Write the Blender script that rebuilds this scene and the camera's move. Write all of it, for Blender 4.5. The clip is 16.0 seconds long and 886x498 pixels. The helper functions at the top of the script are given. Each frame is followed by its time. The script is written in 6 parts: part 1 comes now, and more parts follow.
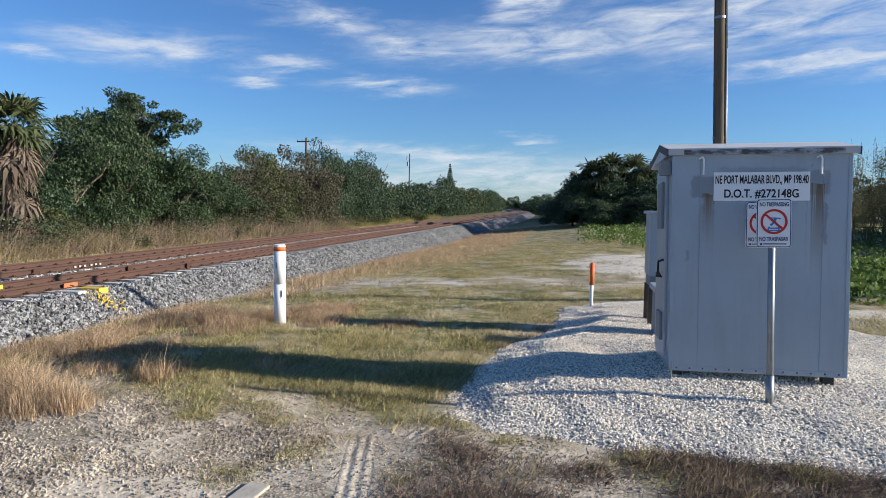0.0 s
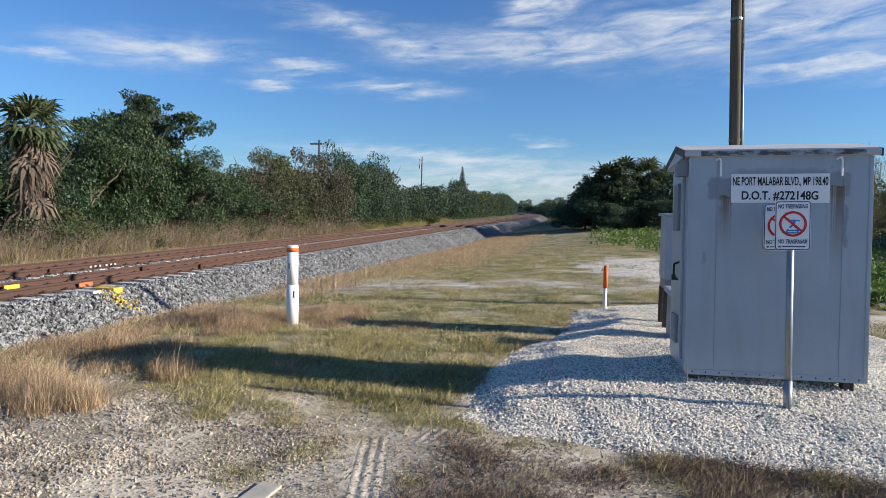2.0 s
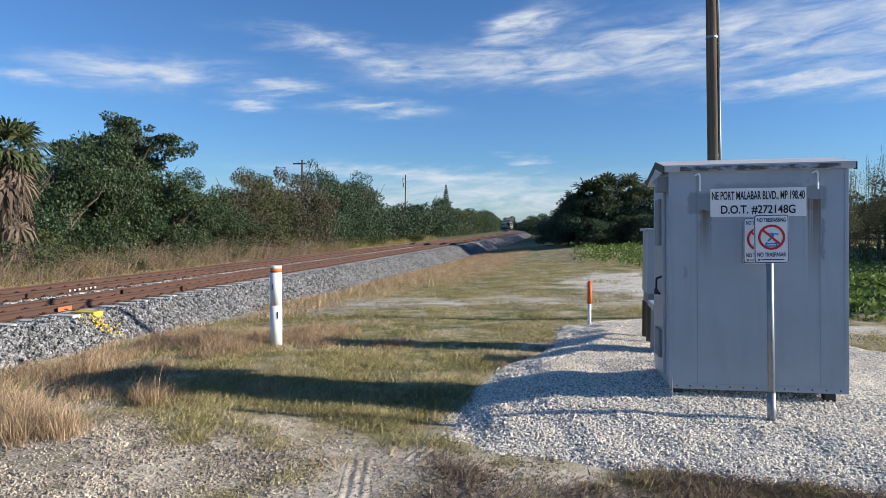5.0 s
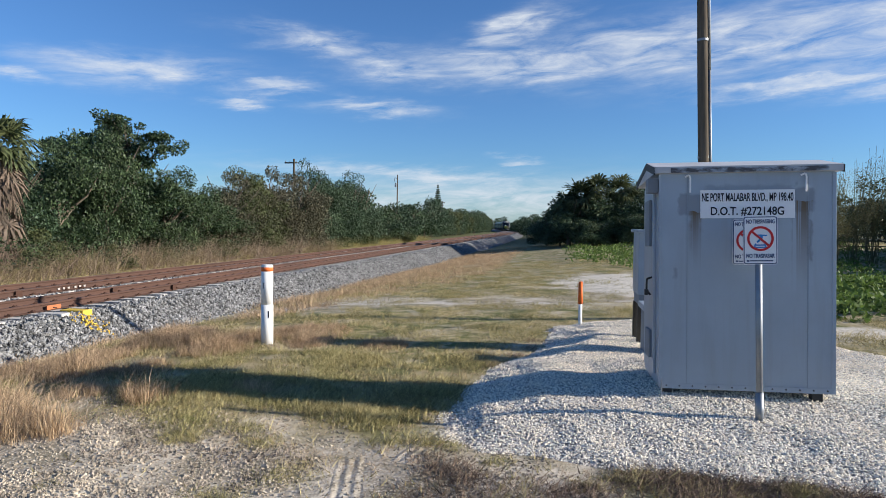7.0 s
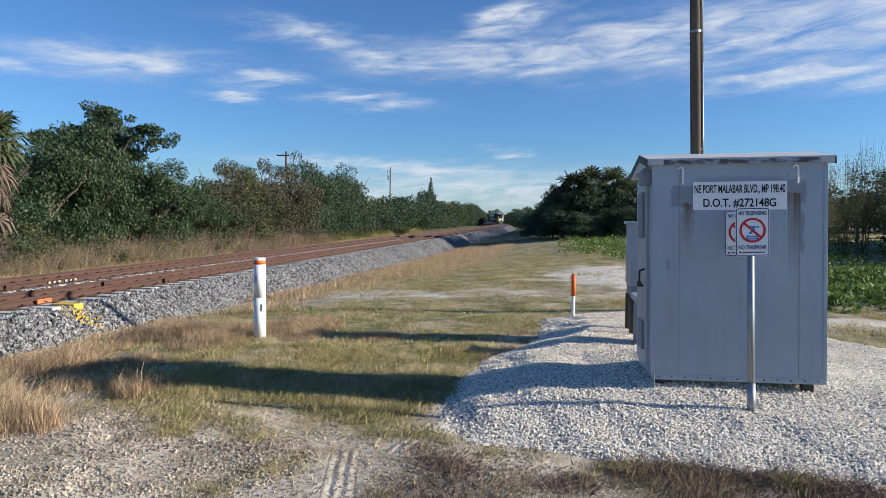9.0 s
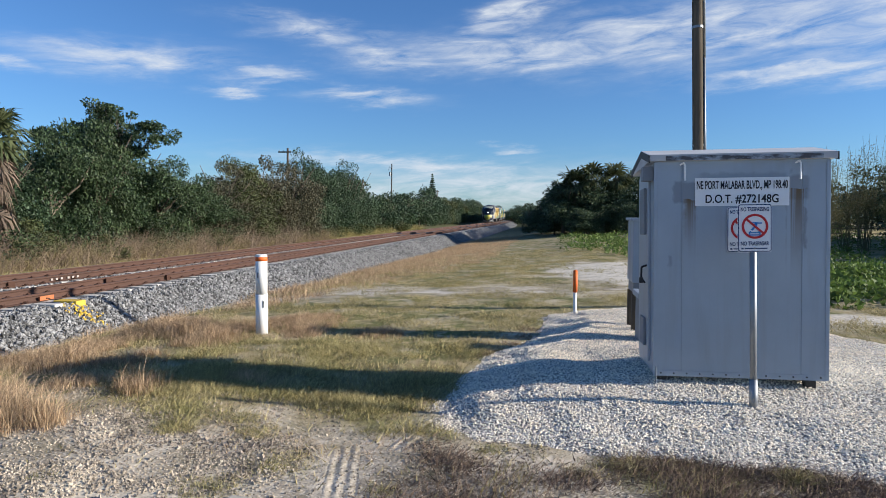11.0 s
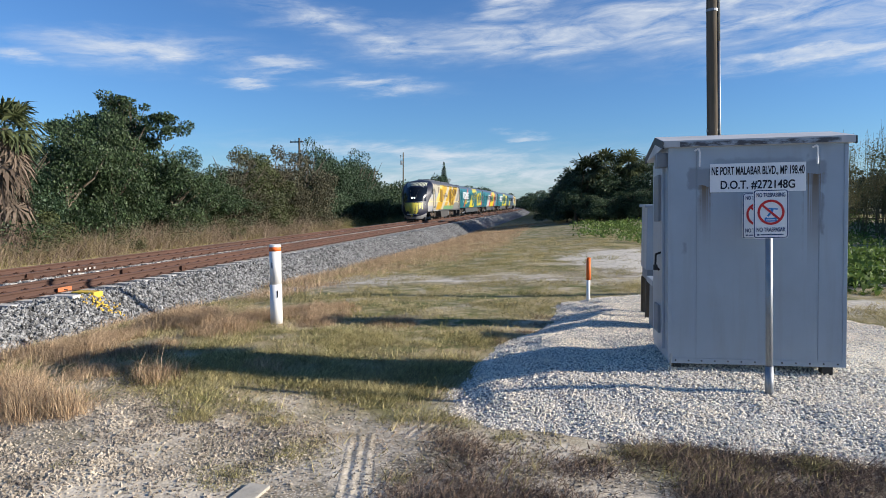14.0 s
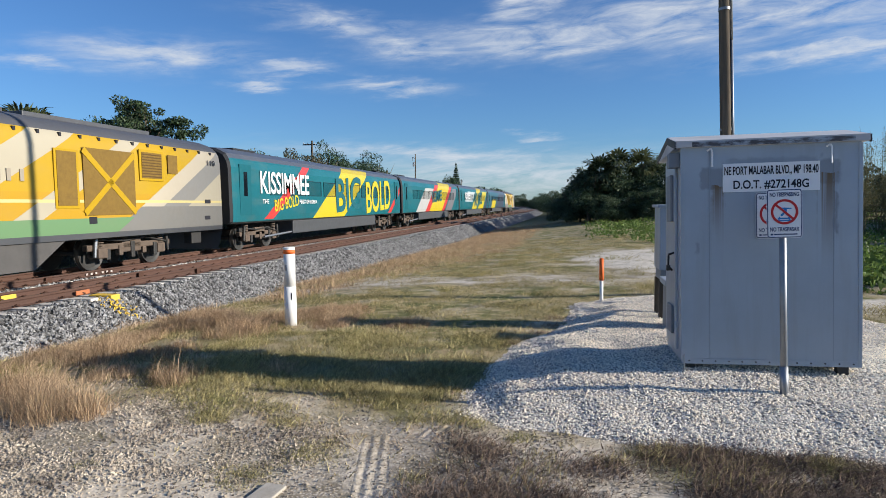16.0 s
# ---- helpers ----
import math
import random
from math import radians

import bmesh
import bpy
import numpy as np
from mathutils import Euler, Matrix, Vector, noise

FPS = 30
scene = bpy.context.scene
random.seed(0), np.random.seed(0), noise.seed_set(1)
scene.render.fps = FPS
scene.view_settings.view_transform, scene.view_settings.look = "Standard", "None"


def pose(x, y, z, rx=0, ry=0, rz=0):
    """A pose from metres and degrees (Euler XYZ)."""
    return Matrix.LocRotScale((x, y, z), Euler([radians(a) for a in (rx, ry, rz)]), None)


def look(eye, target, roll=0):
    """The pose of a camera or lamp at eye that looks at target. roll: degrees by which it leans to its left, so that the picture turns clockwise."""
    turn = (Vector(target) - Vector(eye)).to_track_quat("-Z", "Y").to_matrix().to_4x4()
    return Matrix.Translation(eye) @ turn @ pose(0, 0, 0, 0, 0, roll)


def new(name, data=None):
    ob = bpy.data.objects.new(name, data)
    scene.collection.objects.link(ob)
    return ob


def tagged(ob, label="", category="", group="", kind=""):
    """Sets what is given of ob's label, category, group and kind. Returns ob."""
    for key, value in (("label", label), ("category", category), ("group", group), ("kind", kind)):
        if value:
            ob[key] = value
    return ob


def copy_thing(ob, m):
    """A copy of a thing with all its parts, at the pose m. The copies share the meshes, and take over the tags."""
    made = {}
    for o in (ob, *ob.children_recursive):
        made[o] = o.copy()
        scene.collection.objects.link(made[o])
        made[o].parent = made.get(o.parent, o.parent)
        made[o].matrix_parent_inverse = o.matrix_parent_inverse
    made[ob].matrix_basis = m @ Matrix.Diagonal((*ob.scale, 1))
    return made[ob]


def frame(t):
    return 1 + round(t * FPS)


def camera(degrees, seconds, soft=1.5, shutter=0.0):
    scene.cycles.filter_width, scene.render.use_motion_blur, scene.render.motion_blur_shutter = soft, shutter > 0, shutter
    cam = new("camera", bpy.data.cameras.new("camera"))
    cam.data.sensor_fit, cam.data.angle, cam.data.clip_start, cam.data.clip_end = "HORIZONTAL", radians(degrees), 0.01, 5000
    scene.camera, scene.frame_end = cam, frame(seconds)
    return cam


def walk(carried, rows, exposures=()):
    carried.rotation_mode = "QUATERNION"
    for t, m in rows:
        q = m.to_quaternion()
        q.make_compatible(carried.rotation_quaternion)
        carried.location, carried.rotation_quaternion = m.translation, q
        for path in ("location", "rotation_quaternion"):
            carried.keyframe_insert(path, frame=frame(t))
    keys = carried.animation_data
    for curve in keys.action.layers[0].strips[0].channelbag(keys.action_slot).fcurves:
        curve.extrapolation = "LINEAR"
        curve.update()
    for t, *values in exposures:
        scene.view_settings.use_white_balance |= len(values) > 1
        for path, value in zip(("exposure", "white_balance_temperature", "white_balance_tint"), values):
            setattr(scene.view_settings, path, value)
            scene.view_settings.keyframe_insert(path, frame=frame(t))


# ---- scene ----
FOV = 69.5
cam = camera(FOV, 16.0, soft=0.6)


def eye_pose(x, y, z, tilt, yaw, roll):
    """Camera standing at x, y, z, tilted from straight down, turned left of the track, rolled."""
    return pose(x, y, z) @ pose(0, 0, 0, 0, 0, yaw) @ pose(0, 0, 0, tilt, 0, 0) @ pose(0, 0, 0, 0, 0, roll)


PATH = [
    (0, 0.009, -0.014, 1.776, 86.039, 10.923, 0.786),
    (0.5, 0.010, -0.025, 1.766, 86.045, 11.038, 0.941),
    (1, 0.014, -0.011, 1.757, 85.982, 11.400, 1.110),
    (1.5, 0.001, 0.006, 1.755, 86.103, 11.793, 1.178),
    (2, -0.013, 0.014, 1.752, 86.289, 11.986, 1.061),
    (2.5, -0.016, 0.030, 1.756, 86.647, 12.054, 0.688),
    (3, -0.021, 0.040, 1.763, 87.033, 11.996, 0.269),
    (3.5, -0.016, 0.040, 1.771, 87.354, 11.733, -0.022),
    (4, -0.011, 0.037, 1.756, 87.618, 11.348, -0.012),
    (6.5, 0.004, -0.009, 1.755, 87.981, 10.002, 0.569),
    (7, -0.002, -0.002, 1.751, 87.919, 9.876, 0.595),
    (7.5, -0.003, 0.001, 1.747, 87.766, 9.712, 0.575),
    (8, 0.000, -0.000, 1.750, 87.534, 9.565, 0.500),
    (8.5, -0.003, 0.010, 1.750, 87.382, 9.396, 0.501),
    (9, -0.004, 0.011, 1.748, 87.261, 9.250, 0.474),
    (11.5, -0.006, 0.016, 1.749, 86.767, 9.472, 0.375),
    (12, -0.006, 0.017, 1.751, 86.536, 9.672, 0.455),
    (12.5, -0.005, 0.019, 1.745, 86.379, 9.911, 0.458),
    (13, -0.007, 0.015, 1.753, 86.152, 10.187, 0.349),
    (13.5, -0.011, 0.014, 1.754, 85.999, 10.309, 0.140),
    (14, -0.014, 0.011, 1.754, 85.898, 10.483, -0.164),
    (14.5, -0.007, -0.000, 1.759, 85.830, 10.668, -0.450),
    (15, -0.008, -0.015, 1.754, 85.859, 10.862, -0.577),
    (15.5, -0.001, -0.015, 1.753, 85.934, 11.141, -0.610),
    (16, -0.006, -0.027, 1.763, 86.012, 11.619, -0.613),
]
walk(cam, [(t, eye_pose(*p)) for t, *p in PATH], exposures=[(0.0, 0.69), (14.5, 0.68), (16.0, 0.56)])

# ---------------------------------------------------------------- light
SUN_EL, SUN_AZ = 20.0, 89.0  # degrees; azimuth from +Y towards +X
world = bpy.data.worlds.new("world")
scene.world = world
world.use_nodes = True
wn, wl = world.node_tree.nodes, world.node_tree.links
wn.clear()


def wmath(op, a, b=None, c=None, clamp=False):
    n = wn.new("ShaderNodeMath")
    n.operation, n.use_clamp = op, clamp
    for i, v in enumerate((a, b, c)):
        if v is None:
            continue
        if isinstance(v, (int, float)):
            n.inputs[i].default_value = v
        else:
            wl.new(v, n.inputs[i])
    return n.outputs[0]


def build_sky():
    sky = wn.new("ShaderNodeTexSky")
    sky.sky_type, sky.sun_disc = "NISHITA", False
    sky.sun_elevation, sky.sun_rotation = radians(SUN_EL), radians(SUN_AZ)
    sky.air_density, sky.dust_density, sky.ozone_density = 1.0, 0.25, 3.0
    co = wn.new("ShaderNodeTexCoord")
    sep = wn.new("ShaderNodeSeparateXYZ")
    wl.new(co.outputs["Generated"], sep.inputs[0])
    x, y, z = sep.outputs
    az = wmath("MULTIPLY", wmath("ARCTAN2", x, y), 57.2958)
    el = wmath("MULTIPLY", wmath("ARCSINE", z), 57.2958)
    vec = wn.new("ShaderNodeCombineXYZ")
    wl.new(wmath("MULTIPLY", az, 0.16), vec.inputs[0])
    wl.new(wmath("MULTIPLY", wmath("SUBTRACT", el, wmath("MULTIPLY", az, 0.06)), 0.75), vec.inputs[1])
    streak = wn.new("ShaderNodeTexNoise")
    streak.inputs["Scale"].default_value, streak.inputs["Detail"].default_value = 1.0, 9.0
    streak.inputs["Roughness"].default_value, streak.inputs["Distortion"].default_value = 0.62, 0.5
    wl.new(vec.outputs[0], streak.inputs["Vector"])
    # cirrus banks: azimuth, elevation, half widths, slope, weight
    banks = [(-1.0, 14.0, 11.0, 1.3, 0.0, 1.0), (12.0, 14.7, 13.0, 2.0, 0.03, 1.0), (26.0, 14.2, 9.0, 2.2, 0.0, 0.9), (-4.0, 16.8, 3.2, 1.3, 0.36, 0.9), (-13.5, 13.5, 4.6, 1.0, -0.03, 0.9),
             (18.5, 11.2, 7.0, 0.65, 0.03, 0.95), (25.5, 10.3, 4.0, 0.5, 0.1, 0.7), (-35.5, 12.1, 6.5, 1.0, 0.05, 0.8), (-43.5, 10.8, 2.5, 0.4, 0.0, 0.7),
             (-24.9, 11.6, 3.0, 0.6, 0.08, 0.9), (-26.7, 10.2, 2.2, 0.4, 0.1, 0.75), (-16.1, 10.3, 4.2, 0.55, -0.05, 0.8), (-20.6, 15.4, 5.0, 0.8, -0.1, 0.65),
             (-3.2, 5.8, 2.0, 0.3, -0.08, 0.6), (60.0, 16.0, 20.0, 4.0, 0.0, 0.8), (-90.0, 14.0, 14.0, 2.0, 0.05, 0.6),
             (-12.0, 4.5, 12.0, 0.6, -0.04, 0.75), (-5.0, 2.2, 20.0, 1.8, 0.0, 0.85)]
    def drift(scale, seed, amount):
        n = wn.new("ShaderNodeTexNoise")
        n.inputs["Scale"].default_value, n.inputs["Detail"].default_value, n.inputs["Roughness"].default_value = scale, 5.0, 0.6
        v = wn.new("ShaderNodeVectorMath")
        v.operation = "ADD"
        v.inputs[1].default_value = (seed, seed, 0)
        wl.new(vec.outputs[0], v.inputs[0])
        wl.new(v.outputs[0], n.inputs["Vector"])
        return wmath("MULTIPLY", wmath("SUBTRACT", n.outputs[0], 0.5), amount)

    az_w = wmath("ADD", az, drift(0.8, 3.0, 10.0))
    el_w = wmath("ADD", el, drift(1.3, 9.0, 2.6))
    total = None
    for a, e, wa, we, slope, weight in banks:
        da = wmath("SUBTRACT", az_w, a)
        de = wmath("SUBTRACT", wmath("SUBTRACT", el_w, e), wmath("MULTIPLY", da, slope))
        r2 = wmath("ADD", wmath("POWER", wmath("DIVIDE", da, wa), 2.0), wmath("POWER", wmath("DIVIDE", de, we), 2.0))
        g = wmath("MULTIPLY", wmath("EXPONENT", wmath("MULTIPLY", r2, -1.0)), weight)
        total = g if total is None else wmath("MAXIMUM", total, g)
    wisps = wmath("MULTIPLY", wmath("SUBTRACT", streak.outputs[0], 0.32), 2.9, clamp=True)
    cover = wmath("MULTIPLY", wmath("MULTIPLY", total, 1.5, clamp=True), wisps)
    mix = wn.new("ShaderNodeMix")
    mix.data_type = "RGBA"
    wl.new(wmath("MULTIPLY", cover, 0.92), mix.inputs["Factor"])
    tint = wn.new("ShaderNodeMix")
    tint.data_type, tint.blend_type = "RGBA", "MULTIPLY"
    tint.inputs["Factor"].default_value = 1.0
    tint.inputs["B"].default_value = (0.63, 0.95, 1.36, 1)
    wl.new(sky.outputs[0], tint.inputs["A"])
    wl.new(tint.outputs["Result"], mix.inputs["A"])
    mix.inputs["B"].default_value = (6.9, 7.4, 8.1, 1)
    back = wn.new("ShaderNodeBackground")
    back.inputs["Strength"].default_value = 0.0665
    wl.new(mix.outputs["Result"], back.inputs["Color"])
    out = wn.new("ShaderNodeOutputWorld")
    wl.new(back.outputs[0], out.inputs["Surface"])


build_sky()
sun = new("sun", bpy.data.lights.new("sun", "SUN"))
sun.data.energy, sun.data.angle, sun.data.color = 5.0, radians(0.55), (1.0, 0.93, 0.83)
_d = Vector((math.sin(radians(SUN_AZ)) * math.cos(radians(SUN_EL)), math.cos(radians(SUN_AZ)) * math.cos(radians(SUN_EL)), math.sin(radians(SUN_EL))))
sun.matrix_world = look(_d * 100, (0, 0, 0))


# ---------------------------------------------------------------- materials
class Mat:
    """A node material with small wiring helpers."""

    def __init__(self, name, rough=0.7, metal=0.0, spec=0.4):
        self.m = bpy.data.materials.new(name)
        self.m.use_nodes = True
        self.n, self.l = self.m.node_tree.nodes, self.m.node_tree.links
        self.b = self.n["Principled BSDF"]
        self.b.inputs["Roughness"].default_value = rough
        self.b.inputs["Metallic"].default_value = metal
        self.b.inputs["Specular IOR Level"].default_value = spec
        self.co = self.n.new("ShaderNodeTexCoord").outputs["Object"]
        s = self.n.new("ShaderNodeSeparateXYZ")
        self.l.new(self.co, s.inputs[0])
        self.x, self.y, self.z = s.outputs

    def put(self, v, socket):
        if isinstance(v, (int, float)):
            socket.default_value = v
        elif isinstance(v, tuple):
            socket.default_value = (*v, 1) if len(v) == 3 else v
        else:
            self.l.new(v, socket)

    def math(self, op, a, b=None, c=None, clamp=False):
        n = self.n.new("ShaderNodeMath")
        n.operation, n.use_clamp = op, clamp
        for i, v in enumerate((a, b, c)):
            if v is not None:
                self.put(v, n.inputs[i])
        return n.outputs[0]

    def noise(self, scale, detail=4.0, stretch=None, rough=0.55, distort=0.0):
        n = self.n.new("ShaderNodeTexNoise")
        n.inputs["Scale"].default_value, n.inputs["Detail"].default_value = scale, detail
        n.inputs["Roughness"].default_value, n.inputs["Distortion"].default_value = rough, distort
        src = self.co
        if stretch:
            mp = self.n.new("ShaderNodeMapping")
            mp.inputs["Scale"].default_value = stretch
            self.l.new(src, mp.inputs[0])
            src = mp.outputs[0]
        self.l.new(src, n.inputs["Vector"])
        return n.outputs[0]

    def voronoi(self, scale, out="Distance"):
        n = self.n.new("ShaderNodeTexVoronoi")
        n.inputs["Scale"].default_value = scale
        self.l.new(self.co, n.inputs["Vector"])
        return n.outputs[out]

    def ramp(self, f, lo, hi):
        """0 at lo, 1 at hi."""
        n = self.n.new("ShaderNodeMapRange")
        n.clamp = True
        self.put(f, n.inputs["Value"])
        n.inputs["From Min"].default_value, n.inputs["From Max"].default_value = lo, hi
        n.inputs["To Min"].default_value, n.inputs["To Max"].default_value = 0.0, 1.0
        return n.outputs[0]

    def mix(self, f, a, b, mode="MIX"):
        n = self.n.new("ShaderNodeMix")
        n.data_type, n.blend_type = "RGBA", mode
        self.put(f, n.inputs["Factor"])
        self.put(a, n.inputs["A"])
        self.put(b, n.inputs["B"])
        return n.outputs["Result"]

    def above(self, v, edge):
        return self.math("GREATER_THAN", v, edge)

    def band(self, v, lo, hi):
        return self.math("MULTIPLY", self.math("GREATER_THAN", v, lo), self.math("LESS_THAN", v, hi))

    def vary(self, c, amount=0.25, source="Object Info"):
        """Colour c made lighter or darker piece by piece."""
        if source == "Object Info":
            r = self.n.new("ShaderNodeObjectInfo").outputs["Random"]
        else:
            r = self.n.new("ShaderNodeNewGeometry").outputs["Random Per Island"]
        h = self.n.new("ShaderNodeHueSaturation")
        self.put(self.math("MULTIPLY_ADD", r, 2 * amount, 1 - amount), h.inputs["Value"])
        self.put(c, h.inputs["Color"])
        return h.outputs[0]

    def bump(self, f, strength=0.3, dist=0.01):
        n = self.n.new("ShaderNodeBump")
        n.inputs["Strength"].default_value, n.inputs["Distance"].default_value = strength, dist
        self.put(f, n.inputs["Height"])
        self.l.new(n.outputs[0], self.b.inputs["Normal"])

    def color(self, c):
        self.put(c, self.b.inputs["Base Color"])
        return self

    def rough(self, v):
        self.put(v, self.b.inputs["Roughness"])
        return self


def simple(name, c, rough=0.6, metal=0.0, wear=0.25, scale=6.0, bump=0.1, spec=0.4, dark=0.55):
    """Paint or metal with two scales of wear."""
    k = Mat(name, rough, metal, spec)
    a = k.noise(scale, 6)
    f = k.noise(scale * 9, 3)
    d = tuple(v * dark for v in c)
    k.color(k.mix(k.math("MULTIPLY", k.ramp(a, 0.35, 0.75), wear), c, d))
    k.rough(k.math("MULTIPLY_ADD", f, 0.25, rough - 0.12))
    k.bump(f, bump, 0.004)
    return k.m


def island(name, c, c2, amount=0.3, rough=0.8, scale=1.5, trans=0.0, source="island"):
    """Loose pieces in one mesh: leaves, blades, stones."""
    k = Mat(name, rough, 0, 0.25)
    g = k.n.new("ShaderNodeNewGeometry").outputs["Random Per Island"]
    c1 = k.mix(k.ramp(k.noise(scale, 3), 0.35, 0.65), c, c2)
    c1 = k.mix(k.math("MULTIPLY", g, 0.7), c1, c2)
    k.color(k.vary(c1, amount, "island"))
    if trans:
        t = k.n.new("ShaderNodeBsdfTranslucent")
        k.l.new(k.b.inputs["Base Color"].links[0].from_socket, t.inputs["Color"])
        mx = k.n.new("ShaderNodeMixShader")
        mx.inputs[0].default_value = trans
        k.l.new(k.b.outputs[0], mx.inputs[1])
        k.l.new(t.outputs[0], mx.inputs[2])
        k.l.new(mx.outputs[0], k.n["Material Output"].inputs["Surface"])
    return k.m


def ground_material():
    k = Mat("ground_soil_and_turf", 0.95, 0, 0.15)
    big, mid, fine = k.noise(0.22, 5), k.noise(1.1, 6), k.noise(14, 5)
    grain = k.voronoi(38)
    sand = k.mix(k.ramp(fine, 0.35, 0.7), (0.72, 0.63, 0.50), (0.44, 0.375, 0.285))
    pebbles = k.mix(k.ramp(grain, 0.15, 0.5), (0.68, 0.60, 0.49), (0.30, 0.255, 0.19))
    bare = k.mix(k.ramp(mid, 0.42, 0.55), sand, pebbles)
    turf = k.mix(k.ramp(fine, 0.3, 0.7), (0.245, 0.21, 0.09), (0.39, 0.315, 0.165))
    turf = k.mix(k.ramp(k.noise(0.9, 4), 0.42, 0.58), turf, (0.13, 0.145, 0.045))
    turf = k.mix(k.ramp(k.noise(2.6, 5, None, 0.65), 0.48, 0.62), turf, (0.45, 0.37, 0.21))
    turf = k.mix(k.math("MULTIPLY", k.ramp(k.noise(6.5, 4, None, 0.7), 0.55, 0.68), 0.6), turf, (0.07, 0.075, 0.03))
    # turf begins past the bare verge by the road; a sandy track crosses it further on
    edge = k.math("ADD", k.y, k.math("MULTIPLY", k.math("SUBTRACT", mid, 0.5), 5.0))
    f = k.ramp(edge, 5.0, 6.6)
    lane = k.math("ABSOLUTE", k.math("SUBTRACT", k.math("ADD", k.y, k.math("MULTIPLY", k.math("SUBTRACT", big, 0.5), 7.0)), 17.5))
    f = k.math("MULTIPLY", f, k.math("MULTIPLY_ADD", k.ramp(lane, 0.3, 2.2), 0.9, 0.1))
    f = k.math("MULTIPLY", f, k.math("MULTIPLY_ADD", k.ramp(mid, 0.3, 0.48), 0.7, 0.3))
    # pale gravel clearing
    cx = k.math("DIVIDE", k.math("SUBTRACT", k.x, 3.2), 3.4)
    cy = k.math("DIVIDE", k.math("SUBTRACT", k.y, 23.5), 5.2)
    clear = k.math("ADD", k.math("ADD", k.math("MULTIPLY", cx, cx), k.math("MULTIPLY", cy, cy)), k.math("MULTIPLY", mid, 1.2))
    f = k.math("MULTIPLY", f, k.ramp(clear, 1.3, 1.75))
    far = k.ramp(k.y, 70, 120)
    col = k.mix(f, bare, turf)
    pale = k.mix(k.ramp(fine, 0.3, 0.7), (0.80, 0.74, 0.63), (0.50, 0.45, 0.37))
    col = k.mix(k.ramp(clear, 1.55, 1.2), col, pale)
    # worn pale spots along the sandy track
    col = k.mix(k.math("MULTIPLY", k.math("MULTIPLY", k.ramp(lane, 1.6, 0.3), k.ramp(k.noise(1.7, 5, (0.5, 1, 1)), 0.48, 0.6)), 0.85), col, pale)
    # pale gravel drive crossing behind the house
    drive = k.math("ABSOLUTE", k.math("SUBTRACT", k.math("ADD", k.y, k.math("MULTIPLY", k.math("SUBTRACT", mid, 0.5), 1.4)), 13.0))
    col = k.mix(k.math("MULTIPLY", k.ramp(drive, 1.1, 0.7), k.ramp(k.x, 4.4, 5.2)), col, pale)
    foot = k.math("ADD", k.math("POWER", k.math("ADD", k.x, 4.5), 2.0), k.math("POWER", k.math("SUBTRACT", k.y, 10.25), 2.0))
    col = k.mix(k.math("MULTIPLY", k.ramp(k.math("ADD", foot, mid), 1.5, 0.7), 0.8), col, (0.62, 0.48, 0.34))
    col = k.mix(k.math("MULTIPLY", k.ramp(k.noise(3.2, 6, None, 0.7), 0.52, 0.66), 0.55), col, (0.09, 0.085, 0.04))
    col = k.mix(far, col, (0.10, 0.11, 0.05))
    k.color(k.mix(k.math("MULTIPLY", k.ramp(big, 0.3, 0.7), 0.15), col, (0.2, 0.16, 0.11)))
    # tyre treads pressed into the sand: one pair towards the line of sight, one sweeping to the pad
    def tread(ax, ay, bx, by, half, pitch):
        L = math.hypot(bx - ax, by - ay)
        ux, uy = (bx - ax) / L, (by - ay) / L
        px, py = k.math("SUBTRACT", k.x, ax), k.math("SUBTRACT", k.y, ay)
        along = k.math("ADD", k.math("MULTIPLY", px, ux), k.math("MULTIPLY", py, uy))
        off = k.math("SUBTRACT", k.math("MULTIPLY", py, ux), k.math("MULTIPLY", px, uy))
        inside = k.math("MULTIPLY", k.band(along, 0.0, L), k.math("LESS_THAN", k.math("ABSOLUTE", off), half))
        return k.math("MULTIPLY", inside, k.math("ADD", k.math("SINE", k.math("MULTIPLY", off, pitch)), k.math("MULTIPLY", k.math("SINE", k.math("MULTIPLY", along, 60.0)), 0.2)))
    ruts = k.math("ADD", tread(-1.42, 4.1, -1.74, 5.4, 0.13, 70.0), tread(-1.25, 5.15, -0.1, 5.42, 0.13, 60.0))
    ruts = k.math("ADD", ruts, tread(-1.25, 5.3, -1.05, 6.2, 0.16, 75.0))
    k.bump(k.math("ADD", k.math("ADD", fine, k.math("MULTIPLY", grain, 0.3)), k.math("MULTIPLY", ruts, 0.30)), 0.6, 0.02)
    return k.m


M = {}
M["ground"] = ground_material()


def stone_material(name, c, c2, scale):
    k = Mat(name, 0.9, 0, 0.3)
    v = k.voronoi(scale, "Color")
    s = k.n.new("ShaderNodeSeparateColor")
    k.l.new(v, s.inputs[0])
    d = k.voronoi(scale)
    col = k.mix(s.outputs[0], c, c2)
    # shade in the gaps between stones is put into the colour
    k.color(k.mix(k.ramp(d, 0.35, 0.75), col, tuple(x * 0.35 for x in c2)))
    k.bump(d, 0.8, -0.6 / scale)
    return k.m


